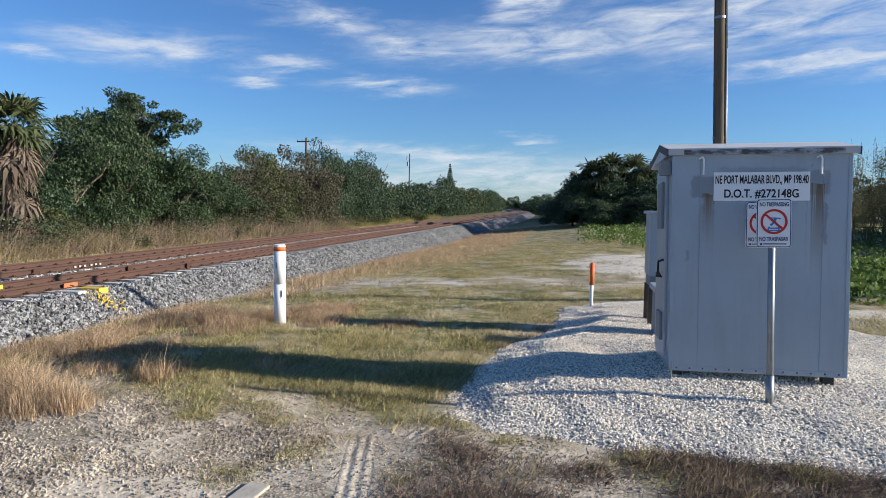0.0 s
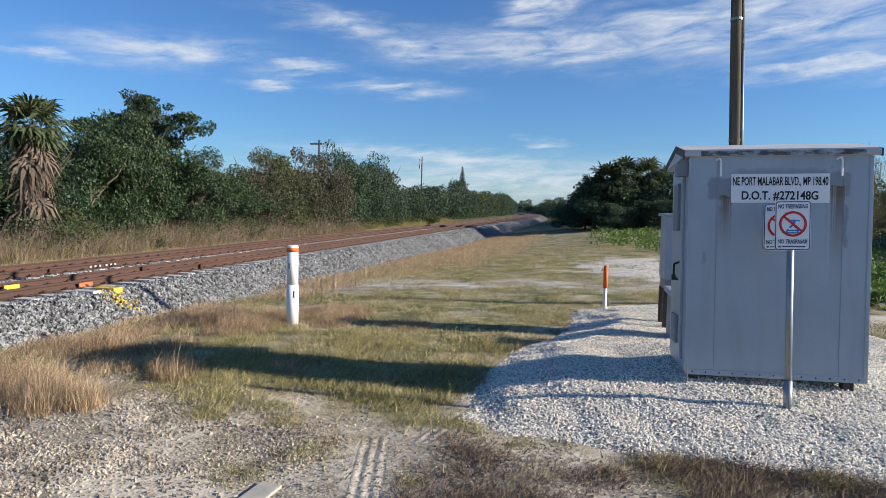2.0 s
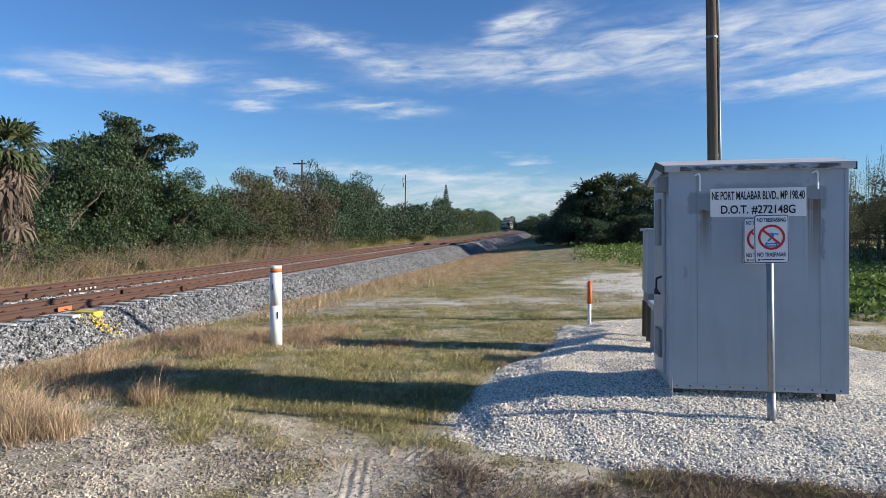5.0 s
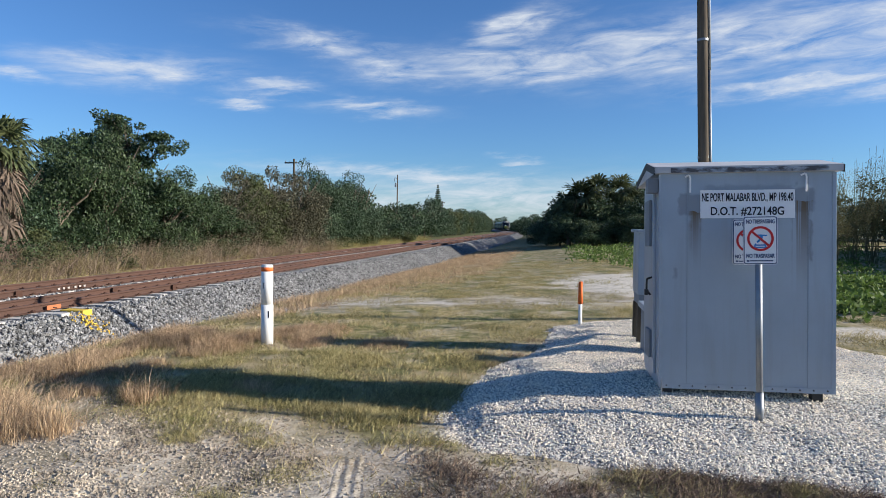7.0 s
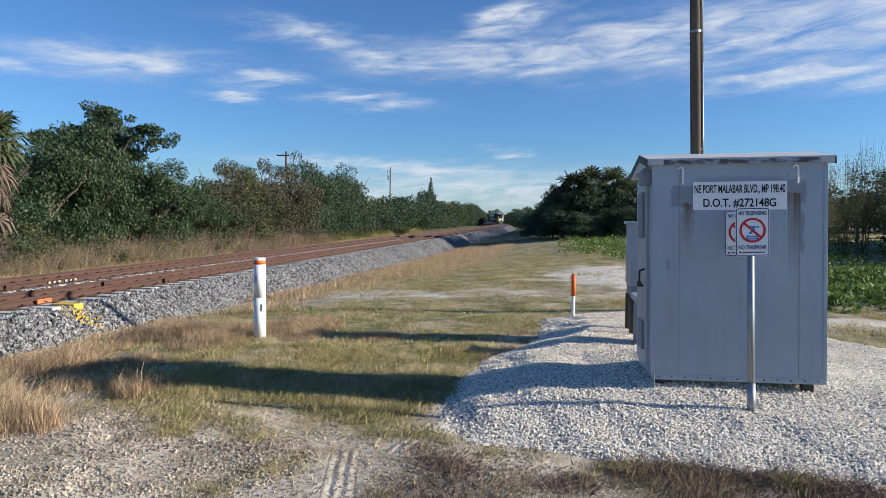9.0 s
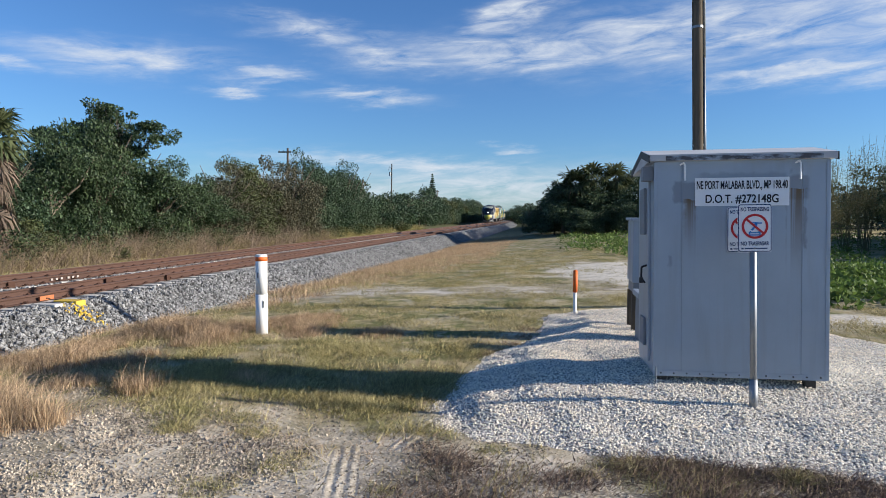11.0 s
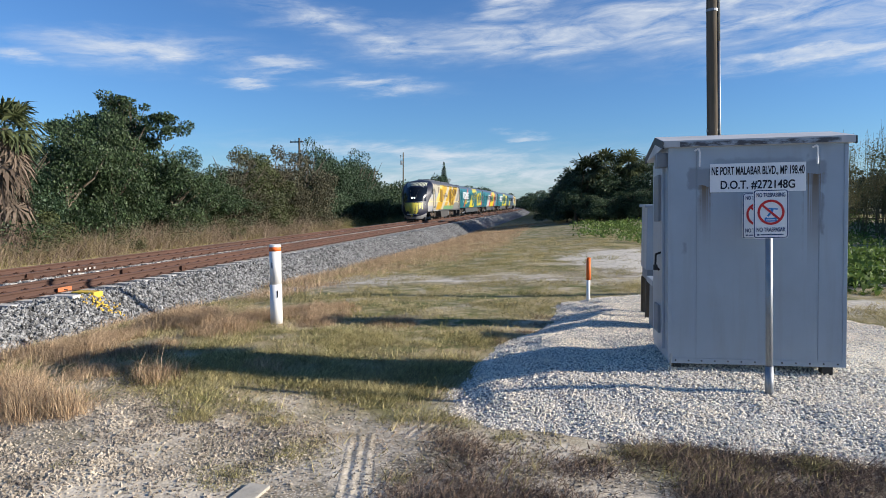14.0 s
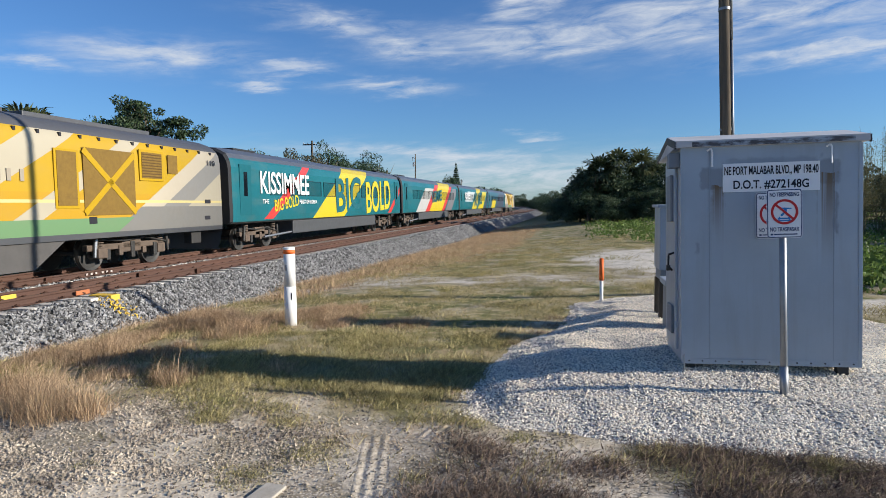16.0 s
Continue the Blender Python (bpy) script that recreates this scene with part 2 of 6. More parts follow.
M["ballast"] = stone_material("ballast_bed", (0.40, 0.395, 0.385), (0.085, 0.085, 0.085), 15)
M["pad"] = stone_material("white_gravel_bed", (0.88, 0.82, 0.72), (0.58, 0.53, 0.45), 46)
M["ballast_stone"] = island("ballast_stone", (0.50, 0.495, 0.48), (0.10, 0.10, 0.10), 0.8, 0.85, 7)
M["white_stone"] = island("white_limestone", (0.97, 0.89, 0.77), (0.80, 0.71, 0.58), 0.22, 0.85, 3)
M["pebble"] = island("verge_pebble", (0.70, 0.60, 0.46), (0.17, 0.14, 0.11), 0.7, 0.9, 3)
M["leaf"] = island("leaf_green", (0.028, 0.062, 0.028), (0.066, 0.094, 0.042), 0.65, 0.5, 0.5, 0.25)
M["leaf_dark"] = island("leaf_dark", (0.026, 0.060, 0.032), (0.058, 0.088, 0.045), 0.6, 0.5, 0.5, 0.15)
M["leaf_grove"] = island("grove_leaf", (0.040, 0.080, 0.044), (0.085, 0.115, 0.06), 0.6, 0.45, 0.5, 0.25)
M["leaf_brown"] = island("leaf_brownish", (0.05, 0.06, 0.034), (0.105, 0.095, 0.058), 0.6, 0.7, 0.5, 0.2)
M["leaf_olive"] = island("leaf_olive", (0.06, 0.085, 0.03), (0.10, 0.11, 0.045), 0.4, 0.6, 0.5, 0.25)
M["weed"] = island("weed_green", (0.075, 0.145, 0.028), (0.135, 0.19, 0.045), 0.35, 0.6, 0.8, 0.3)
M["dry"] = island("dry_grass", (0.31, 0.20, 0.11), (0.52, 0.38, 0.24), 0.5, 0.8, 1.2, 0.3)
M["straw"] = island("straw_grass", (0.40, 0.33, 0.16), (0.27, 0.24, 0.09), 0.35, 0.8, 1.2, 0.3)
M["turf"] = island("turf_blades", (0.19, 0.175, 0.062), (0.46, 0.38, 0.20), 0.6, 0.8, 0.7, 0.25)
M["low_green"] = island("low_green_blades", (0.19, 0.185, 0.06), (0.46, 0.39, 0.19), 0.7, 0.8, 1.0, 0.2)
M["twig"] = island("dead_twigs", (0.075, 0.05, 0.038), (0.19, 0.135, 0.095), 0.5, 0.9, 2.0)
M["bare_stem"] = island("pale_bamboo_leaf", (0.20, 0.17, 0.10), (0.13, 0.13, 0.06), 0.4, 0.8, 1.2, 0.3)
M["scrub"] = island("dead_scrub", (0.13, 0.09, 0.065), (0.24, 0.18, 0.125), 0.5, 0.9, 1.2)
M["frond"] = island("palm_frond", (0.045, 0.07, 0.028), (0.10, 0.11, 0.05), 0.5, 0.5, 0.8, 0.2)
M["frond_dead"] = island("dead_palm_frond", (0.21, 0.165, 0.125), (0.13, 0.095, 0.07), 0.35, 0.9, 0.8, 0.1)


def bark(name, c):
    k = Mat(name, 0.95, 0, 0.2)
    v = k.noise(7, 6, (1, 1, 0.08), 0.65)
    k.color(k.mix(k.ramp(v, 0.35, 0.68), c, tuple(x * 0.4 for x in c)))
    k.bump(v, 0.8, 0.02)
    return k.m


M["bark"] = bark("bark", (0.20, 0.16, 0.12))
M["pole"] = bark("weathered_pole_wood", (0.15, 0.125, 0.095))


def rust():
    k = Mat("rusted_rail_steel", 0.8, 0.15, 0.35)
    a, f = k.noise(2.2, 5, (1, 0.25, 1)), k.noise(30, 4)
    c = k.mix(k.ramp(a, 0.35, 0.7), (0.098, 0.050, 0.036), (0.062, 0.036, 0.028))
    k.color(k.mix(k.math("MULTIPLY", k.ramp(f, 0.4, 0.75), 0.5), c, (0.125, 0.068, 0.046)))
    k.bump(f, 0.3, 0.004)
    return k.m


M["rust"] = rust()
M["rail_top"] = simple("polished_rail_head", (0.55, 0.50, 0.45), 0.28, 0.9, 0.3)
M["rail_top_brown"] = simple("brown_rail_head", (0.15, 0.085, 0.06), 0.55, 0.2, 0.3)
M["concrete"] = simple("tie_concrete", (0.56, 0.53, 0.48), 0.9, 0, 0.6, 5, 0.4)
M["old_concrete"] = simple("weathered_concrete", (0.46, 0.42, 0.35), 0.95, 0, 0.8, 9, 0.7)
M["clip"] = simple("rusty_clip", (0.09, 0.045, 0.03), 0.8, 0.4, 0.4)
M["yellow_paint"] = simple("yellow_spray_paint", (0.66, 0.44, 0.06), 0.7, 0, 0.35, 12)
M["orange_paint"] = simple("orange_paint", (0.80, 0.16, 0.03), 0.6, 0, 0.3, 12)
M["orange_spray"] = simple("faded_orange_spray", (0.45, 0.15, 0.06), 0.8, 0, 0.5, 14)
M["white_paint"] = simple("chalky_white_paint", (0.80, 0.79, 0.76), 0.65, 0, 0.25, 5, 0.1, 0.4, 0.75)
M["black"] = simple("black_rubber", (0.02, 0.02, 0.022), 0.7, 0, 0.3)
M["dark_steel"] = simple("dark_steel", (0.06, 0.058, 0.055), 0.6, 0.5, 0.4)
M["bogie"] = simple("dusty_bogie_steel", (0.14, 0.105, 0.08), 0.75, 0.3, 0.7, 4, 0.3)
M["wheel"] = simple("wheel_steel", (0.22, 0.20, 0.18), 0.4, 0.85, 0.5)
M["galv"] = simple("galvanised_steel", (0.30, 0.32, 0.34), 0.5, 0.75, 0.4, 9)
M["label_white"] = simple("white_sign_sheet", (0.84, 0.84, 0.84), 0.5, 0, 0.1, 5, 0.02, 0.4, 0.85)
M["chalk"] = simple("faded_chalk", (0.45, 0.40, 0.36), 0.9, 0, 0.5, 20)
M["ink"] = simple("black_ink", (0.015, 0.015, 0.02), 0.6, 0, 0.1)
M["navy_ink"] = simple("navy_ink", (0.02, 0.045, 0.13), 0.6, 0, 0.1)
M["blue_ink"] = simple("blue_ink", (0.03, 0.22, 0.55), 0.6, 0, 0.1)
M["red_ink"] = simple("red_ink", (0.60, 0.03, 0.03), 0.6, 0, 0.1)


def house_paint():
    """Silver-grey paint; round the name plate touch-up patches and rust runs that seeped from its bolts."""
    k = Mat("silver_grey_house_paint", 0.5, 0.25, 0.5)
    a, s, f = k.noise(1.4, 5), k.noise(5, 5, (1.6, 1.6, 0.12)), k.noise(40, 3)
    c = k.mix(k.ramp(a, 0.35, 0.7), (0.375, 0.435, 0.495), (0.325, 0.375, 0.43))
    c = k.mix(k.math("MULTIPLY", k.ramp(s, 0.52, 0.75), 0.4), c, (0.27, 0.275, 0.28))
    front = k.math("LESS_THAN", k.y, 6.9)
    ragged = k.math("MULTIPLY", k.math("SUBTRACT", k.noise(9, 4), 0.5), 0.09)

    def window(v, lo, hi, soft):
        v = k.math("ADD", v, ragged)
        return k.math("MULTIPLY", k.ramp(v, lo - soft, lo + soft), k.ramp(v, hi + soft, hi - soft))

    for x0, x1, z0, z1, w in ((1.25, 1.50, 1.90, 2.11, 0.85), (2.31, 2.52, 1.92, 2.16, 0.8), (1.5, 2.33, 2.13, 2.19, 0.5), (2.475, 2.505, 1.42, 1.84, 0.9), (1.20, 1.235, 1.25, 1.36, 0.7), (2.36, 2.372, 2.19, 2.22, 1.0)):
        m = k.math("MULTIPLY", window(k.x, x0, x1, 0.012), window(k.z, z0, z1, 0.014))
        c = k.mix(k.math("MULTIPLY", k.math("MULTIPLY", m, front), w), c, (0.225, 0.25, 0.28))
    runs = k.noise(34, 2, (1, 1, 0.012))
    for x0, x1, top, low in ((1.36, 1.475, 1.935, 1.25), (2.33, 2.49, 2.02, 0.95)):
        fade = k.math("POWER", k.ramp(k.z, low, top), 1.6)
        m = k.math("MULTIPLY", window(k.x, x0, x1, 0.02), k.math("LESS_THAN", k.math("ADD", k.z, ragged), top))
        m = k.math("MULTIPLY", m, k.math("MULTIPLY", fade, k.ramp(runs, 0.36, 0.54)))
        c = k.mix(k.math("MULTIPLY", k.math("MULTIPLY", m, front), 1.0), c, (0.15, 0.098, 0.05))
    k.color(c)
    k.rough(k.math("MULTIPLY_ADD", f, 0.2, 0.38))
    k.bump(a, 0.12, 0.02)
    return k.m


def grimy_edge():
    k = Mat("roof_edge_grime", 0.7, 0.1, 0.4)
    v = k.noise(11, 5, (0.5, 1, 1.6), 0.7)
    k.color(k.mix(k.ramp(v, 0.42, 0.56), (0.36, 0.41, 0.46), (0.085, 0.085, 0.09)))
    return k.m


M["house"] = house_paint()
M["house_patch"] = simple("grey_touch_up_paint", (0.22, 0.245, 0.27), 0.6, 0.1, 0.3)
M["grime"] = grimy_edge()
M["seam"] = simple("painted_seam", (0.29, 0.335, 0.38), 0.6, 0.1, 0.2)
M["roof_white"] = simple("weathered_white_roof", (0.52, 0.53, 0.54), 0.6, 0.1, 0.4, 3)


# ---------------------------------------------------------------- mesh helpers
def mesh_from(name, verts, faces, material):
    me = bpy.data.meshes.new(name)
    me.from_pydata([tuple(map(float, v)) for v in verts], [], faces)
    for m in (material if isinstance(material, list) else [material]):
        me.materials.append(m)
    me.update()
    return me


def thing(name, label, category, m=None, group="", kind="", data=None):
    ob = new(name, data)
    if m is not None:
        ob.matrix_basis = m
    return tagged(ob, label, category, group, kind)


def part(name, bm, material, parent, label="", smooth=False, m=None):
    """Links a bmesh (or mesh) as one object under a thing or part."""
    if isinstance(bm, bpy.types.Mesh):
        me = bm
    else:
        me = bpy.data.meshes.new(name)
        bm.normal_update()
        bm.to_mesh(me)
        bm.free()
        for k in (material if isinstance(material, list) else [material]):
            me.materials.append(k)
        if smooth:
            for p in me.polygons:
                p.use_smooth = True
    ob = new(name, me)
    ob.parent = parent
    if m is not None:
        ob.matrix_basis = m
    return tagged(ob, label) if label else ob


def block(x0, x1, y0, y1, z0, z1, bevel=0.0, bm=None):
    """A bevelled box."""
    b = bm or bmesh.new()
    r = bmesh.ops.create_cube(b, size=1.0, matrix=Matrix.LocRotScale(((x0 + x1) / 2, (y0 + y1) / 2, (z0 + z1) / 2), None, (x1 - x0, y1 - y0, z1 - z0)))
    if bevel:
        es = list({e for v in r["verts"] for e in v.link_edges})
        bmesh.ops.bevel(b, geom=es, offset=bevel, segments=2, affect="EDGES", profile=0.6)
    return b


def tube(p, q, r0, r1=None, seg=12, bm=None, caps=True):
    """A tapered round bar from p to q."""
    b = bm or bmesh.new()
    p, q = Vector(p), Vector(q)
    d = q - p
    m = Matrix.Translation((p + q) / 2) @ d.to_track_quat("Z", "Y").to_matrix().to_4x4()
    bmesh.ops.create_cone(b, cap_ends=caps, segments=seg, radius1=r0, radius2=r0 if r1 is None else r1, depth=d.length, matrix=m)
    return b


def rod(points, r, bm=None, seg=8):
    b = bm or bmesh.new()
    for p, q in zip(points, points[1:]):
        tube(p, q, r, r, seg, b)
    return b


def prism(profile, y0, y1, bm=None):
    """A closed x, z profile drawn out along y."""
    b = bm or bmesh.new()
    a = [b.verts.new((x, y0, z)) for x, z in profile]
    c = [b.verts.new((x, y1, z)) for x, z in profile]
    n = len(profile)
    for i in range(n):
        b.faces.new((a[i], a[(i + 1) % n], c[(i + 1) % n], c[i]))
    b.faces.new(a[::-1])
    b.faces.new(c)
    bmesh.ops.recalc_face_normals(b, faces=b.faces)
    return b


def lettering(text, width, height, material, name, parent, m, depth=0.002):
    """Words in the built-in font, fitted to width and height, lying in the local x, y plane."""
    cu = bpy.data.curves.new(name, "FONT")
    cu.body, cu.align_x, cu.align_y, cu.extrude, cu.offset = text, "CENTER", "CENTER", 0.5, 0.018
    tmp = bpy.data.objects.new(name, cu)
    me = bpy.data.meshes.new_from_object(tmp)
    bpy.data.objects.remove(tmp)
    co = np.array([v.co[:] for v in me.vertices])
    lo, hi = co.min(0), co.max(0)
    co = (co - (lo + hi) / 2) / (hi - lo) * np.array((width, height, depth))
    me.vertices.foreach_set("co", co.ravel())
    me.materials.clear()
    me.materials.append(material)
    me.update()
    return part(name, me, material, parent, "", False, m)


# ---------------------------------------------------------------- setting
RAIL_Z = -0.10
BED_Z = -0.31
NEAR_RAILS, FAR_RAILS = (-11.45, -12.50), (-14.23, -15.70)
FAR_AXIS = -14.97


def bend(y):
    """How far the line swings to the left (west) at y."""
    return max(0.0, min(y, 330.0) - 150.0) ** 2 / 2900.0 + 0.124 * max(0.0, y - 330.0)


def lerp_table(v, table):
    for (a, za), (b, zb) in zip(table, table[1:]):
        if v <= b:
            return za + (zb - za) * max(0.0, (v - a) / (b - a))
    return table[-1][1]


CROSS = [(-60, -0.3), (-24, -0.35), (-19.2, -0.75), (-18.4, -0.85), (-10.2, -0.88), (-9.6, -0.86), (-8.6, -0.62), (-6.5, -0.34), (-4, -0.26), (-1, -0.22), (2, -0.20), (60, -0.20)]


def ground_z(x, y):
    xs = x + bend(y)
    z = lerp_table(xs, CROSS)
    # the land falls away from the line further on
    z -= lerp_table(y, [(8, 0), (25, 0.3), (46, 0.6), (90, 0.7)]) * min(1.0, max(0.0, (2.0 - xs) / 8.0)) * (1.0 if xs > -12 else 0.3)
    z -= 0.09 * min(1.0, max(0.0, (8.0 - y) / 2.0)) * min(1.0, max(0.0, (xs + 4.0) / 2.0))
    n = noise.noise((x * 0.35, y * 0.35, 0)) * 0.05 + noise.noise((x * 1.3, y * 1.3, 4)) * 0.022
    if xs > -1 and y > 12:
        # ditch and rising bank past the shelter
        z += lerp_table(y, [(12, 0), (17, 0.05), (24, 0.0), (33, -0.5), (45, -0.2), (60, 1.0), (90, 1.3), (400, 1.5)]) * min(1.0, max(0.0, (xs - 5.0) / 7.0))
    return z + n * min(1.0, 60 / max(60, abs(y)))


def build_ground():
    xs = [-3000, -1500, -700, -300, -160, -100, -70] + [-50 + i * 2.0 for i in range(15)] + [-20 + i * 0.25 for i in range(120)] + [10 + i * 1.5 for i in range(28)] + [60, 80, 120, 200, 400, 900, 1800, 3000]
    ys = [-3000, -900, -200, -60, -20, -8, -4] + [-2 + i * 0.25 for i in range(80)] + [18 + i * 0.8 for i in range(60)] + [68 + i * 5 for i in range(50)] + [330, 380, 450, 600, 1000, 2000, 3000]
    verts = [(x, y, ground_z(x, y)) for y in ys for x in xs]
    n = len(xs)
    faces = [(j * n + i, j * n + i + 1, (j + 1) * n + i + 1, (j + 1) * n + i) for j in range(len(ys) - 1) for i in range(n - 1)]
    me = mesh_from("ground", verts, faces, M["ground"])
    for p in me.polygons:
        p.use_smooth = True
    thing("ground", "sandy verge and dry patchy turf beside a railway", "ground", kind="structure", data=me)


build_ground()


def bed_z(x):
    """Height of the ballast bed across the line."""
    return lerp_table(x, [(-18.9, -1.0), (-17.4, BED_Z), (-16.4, BED_Z), (-14.55, BED_Z), (-14.3, BED_Z), (-11.2, BED_Z), (-10.55, BED_Z - 0.05), (-9.6, -0.97), (-7.9, -1.95)])


def build_bed():
    xs = [-18.9, -18.2, -17.4, -16.4, -15.5, -14.55, -14.3, -13.2, -12.2, -11.3, -10.9, -10.6, -10.3, -10.0, -9.7, -9.3, -8.9, -8.4, -7.9]
    ys = [-40 + i * 1.0 for i in range(150)] + [110 + 8 * i for i in range(56)]
    verts, n = [], len(xs)
    for y in ys:
        wob = noise.noise((0, y * 0.4, 2)) * 0.12
        for x in xs:
            edge = 1.0 if x > -10.9 or x < -17.4 else 0.0
            verts.append((x - bend(y) + edge * wob, y, bed_z(x) + noise.noise((x * 2, y * 2, 7)) * 0.02))
    faces = [(j * n + i, j * n + i + 1, (j + 1) * n + i + 1, (j + 1) * n + i) for j in range(len(ys) - 1) for i in range(n - 1)]
    me = mesh_from("ballast_bed", verts, faces, M["ballast"])
    return thing("ballast_bed", "grey crushed stone ballast embankment under the tracks", "ballast bed", kind="structure", data=me)


BED = build_bed()

PAD_EDGE = [(-1.0, 6.02), (-0.62, 5.74), (-0.1, 5.74), (0.3, 5.62), (1.0, 5.55), (1.85, 5.42), (2.6, 5.36), (3.9, 5.5), (5.5, 6.1), (6.0, 7.5), (5.6, 9.6), (4.6, 11.3), (3.2, 13.0), (1.4, 13.4), (0.2, 13.0), (-0.05, 12.2), (-0.18, 10.6), (-0.42, 9.7), (-0.86, 8.8), (-0.95, 7.7), (-0.98, 6.8)]


def pad_inside(x, y):
    """Signed distance into the gravel pad, metres."""
    inside, best = False, 1e9
    for (x0, y0), (x1, y1) in zip(PAD_EDGE, PAD_EDGE[1:] + PAD_EDGE[:1]):
        if (y0 > y) != (y1 > y) and x < (x1 - x0) * (y - y0) / (y1 - y0) + x0:
            inside = not inside
        dx, dy = x1 - x0, y1 - y0
        t = min(1, max(0, ((x - x0) * dx + (y - y0) * dy) / (dx * dx + dy * dy)))
        best = min(best, math.hypot(x - x0 - t * dx, y - y0 - t * dy))
    return best if inside else -best


def pad_z(x, y):
    d = pad_inside(x, y)
    d += noise.noise((x * 2.3, y * 2.3, 11)) * 0.12
    h = -0.25 - lerp_table(y, [(5.0, 0.08), (6.2, 0.07), (7.0, 0.0)]) + 0.24 * min(1.0, max(0.0, (d + 0.10) / 0.95))
    h += 0.085 * lerp_table(y, [(6.5, 0.0), (6.85, 1.0), (8.3, 1.0), (9.4, 0.0)]) * min(1.0, max(0.0, (x - 0.5) / 0.6))
    # furrows raked down the shoulder
    furrow = 0.010 * math.sin(9.0 * (x + 0.45 * y)) * min(1.0, max(0.0, 1.4 - d)) * min(1.0, max(0.0, d + 0.1) * 3) if x < 1.2 else 0.0
    return h + furrow + noise.noise((x * 1.1, y * 1.1, 3)) * 0.03 + noise.noise((x * 4, y * 4, 5)) * 0.014


def build_pad():
    xs, ys = [-1.3 + 0.1 * i for i in range(75)], [4.5 + 0.1 * i for i in range(94)]
    verts, faces, idx = [], [], {}
    for j, y in enumerate(ys):
        for i, x in enumerate(xs):
            if pad_inside(x, y) > -0.22:
                idx[i, j] = len(verts)
                verts.append((x, y, pad_z(x, y)))
    for i, j in idx:
        q = [(i, j), (i + 1, j), (i + 1, j + 1), (i, j + 1)]
        if all(k in idx for k in q):
            faces.append([idx[k] for k in q])
    me = mesh_from("gravel_pad", verts, faces, M["pad"])
    for p in me.polygons:
        p.use_smooth = True
    return thing("gravel_pad", "raised pad of white crushed limestone under the signal house", "gravel pad", kind="structure", data=me)


PAD = build_pad()

STONE_V = np.array([(1, 0.1, 0), (0.1, 1, 0.1), (-1, -0.1, 0), (0, -1, -0.1), (0.2, 0.1, 0.75), (-0.1, 0, -0.7)])
STONE_F = [(0, 1, 4), (1, 2, 4), (2, 3, 4), (3, 0, 4), (1, 0, 5), (2, 1, 5), (3, 2, 5), (0, 3, 5)]


def stones(name, spots, lo, hi, material, label, category, parent=None):
    """Loose angular stones at spots (x, y, z), as one object."""
    rng = np.random.default_rng(len(spots))
    n = len(spots)
    ang = rng.uniform(0, 6.283, (n, 3))
    size = rng.uniform(lo, hi, (n, 1)) * rng.uniform(0.65, 1.25, (n, 3))
    verts = np.empty((n, 6, 3))
    for i in range(n):
        r = np.array(Euler(ang[i]).to_matrix())
        verts[i] = (STONE_V * size[i] * rng.uniform(0.75, 1.2, (6, 1))) @ r.T + spots[i]
    me = bpy.data.meshes.new(name)
    faces = np.array(STONE_F)
    allf = (faces[None] + (np.arange(n) * 6)[:, None, None]).reshape(-1, 3)
    me.from_pydata(verts.reshape(-1, 3), [], allf.tolist())
    me.materials.append(material)
    return thing(name, label, category, kind="stuff", data=me)


def scatter_stones():
    rng = np.random.default_rng(3)
    spots = []
    for _ in range(42000):
        y = 6.0 + 62.0 * rng.random() ** 1.4
        x = -10.95 + (1.45 + 1.2 * min(1.0, y / 40)) * rng.random() ** 0.9
        spots.append((x, y, bed_z(x) + rng.uniform(-0.01, 0.035)))
    for _ in range(5000):
        y, x = 6 + 34 * rng.random() ** 1.5, rng.uniform(-14.2, -12.6)
        spots.append((x, y, bed_z(x) + rng.uniform(-0.03, 0.015)))
    stones("ballast_stones", spots, 0.028, 0.062, M["ballast_stone"], "loose angular grey ballast stones on the track shoulder", "ballast stones")
    spots = []
    while len(spots) < 60000:
        x, y = rng.uniform(-1.2, 5.8), 5.0 + 8.5 * rng.random() ** 1.6
        d = pad_inside(x, y)
        if d > -0.2 * rng.random() ** 2:
            spots.append((x, y, pad_z(x, y) + rng.uniform(-0.006, 0.010)))
    stones("gravel_stones", spots, 0.006, 0.015, M["white_stone"], "loose white limestone chips of the gravel pad", "gravel")
    spots = []
    while len(spots) < 33000:
        x, y = rng.uniform(-7.0, 1.6), rng.uniform(2.2, 6.6)
        if pad_inside(x, y) < 0 and rng.random() < (1.0 if noise.noise((x * 0.9, y * 0.9, 1)) > 0.0 else 0.3) * (1.0 if x < -2.0 else 0.35) * (1.0 if y < 5.8 else 0.5) * min(1.0, (y - 2.2) / 1.2, (x + 7.0) / 1.6):
            spots.append((x, y, ground_z(x, y) + 0.003))
    large = [p for p in spots if p[0] < -1.8][::14]
    stones("verge_stones", large, 0.012, 0.026, M["pebble"], "larger pale stones lying in the sandy verge", "stones")
    stones("verge_pebbles", spots, 0.004, 0.015, M["pebble"], "scattered pale pebbles on the sandy verge", "pebbles")


scatter_stones()


# ---------------------------------------------------------------- tracks
def rail_profile(x):
    h = 0.186
    half = [(0.075, 0), (0.075, 0.012), (0.02, 0.03), (0.009, 0.06), (0.009, 0.12), (0.018, 0.138), (0.037, 0.145), (0.037, 0.178), (0.030, h)]
    return [(x + a, RAIL_Z - h + b) for a, b in half] + [(x - a, RAIL_Z - h + b) for a, b in half[::-1]]


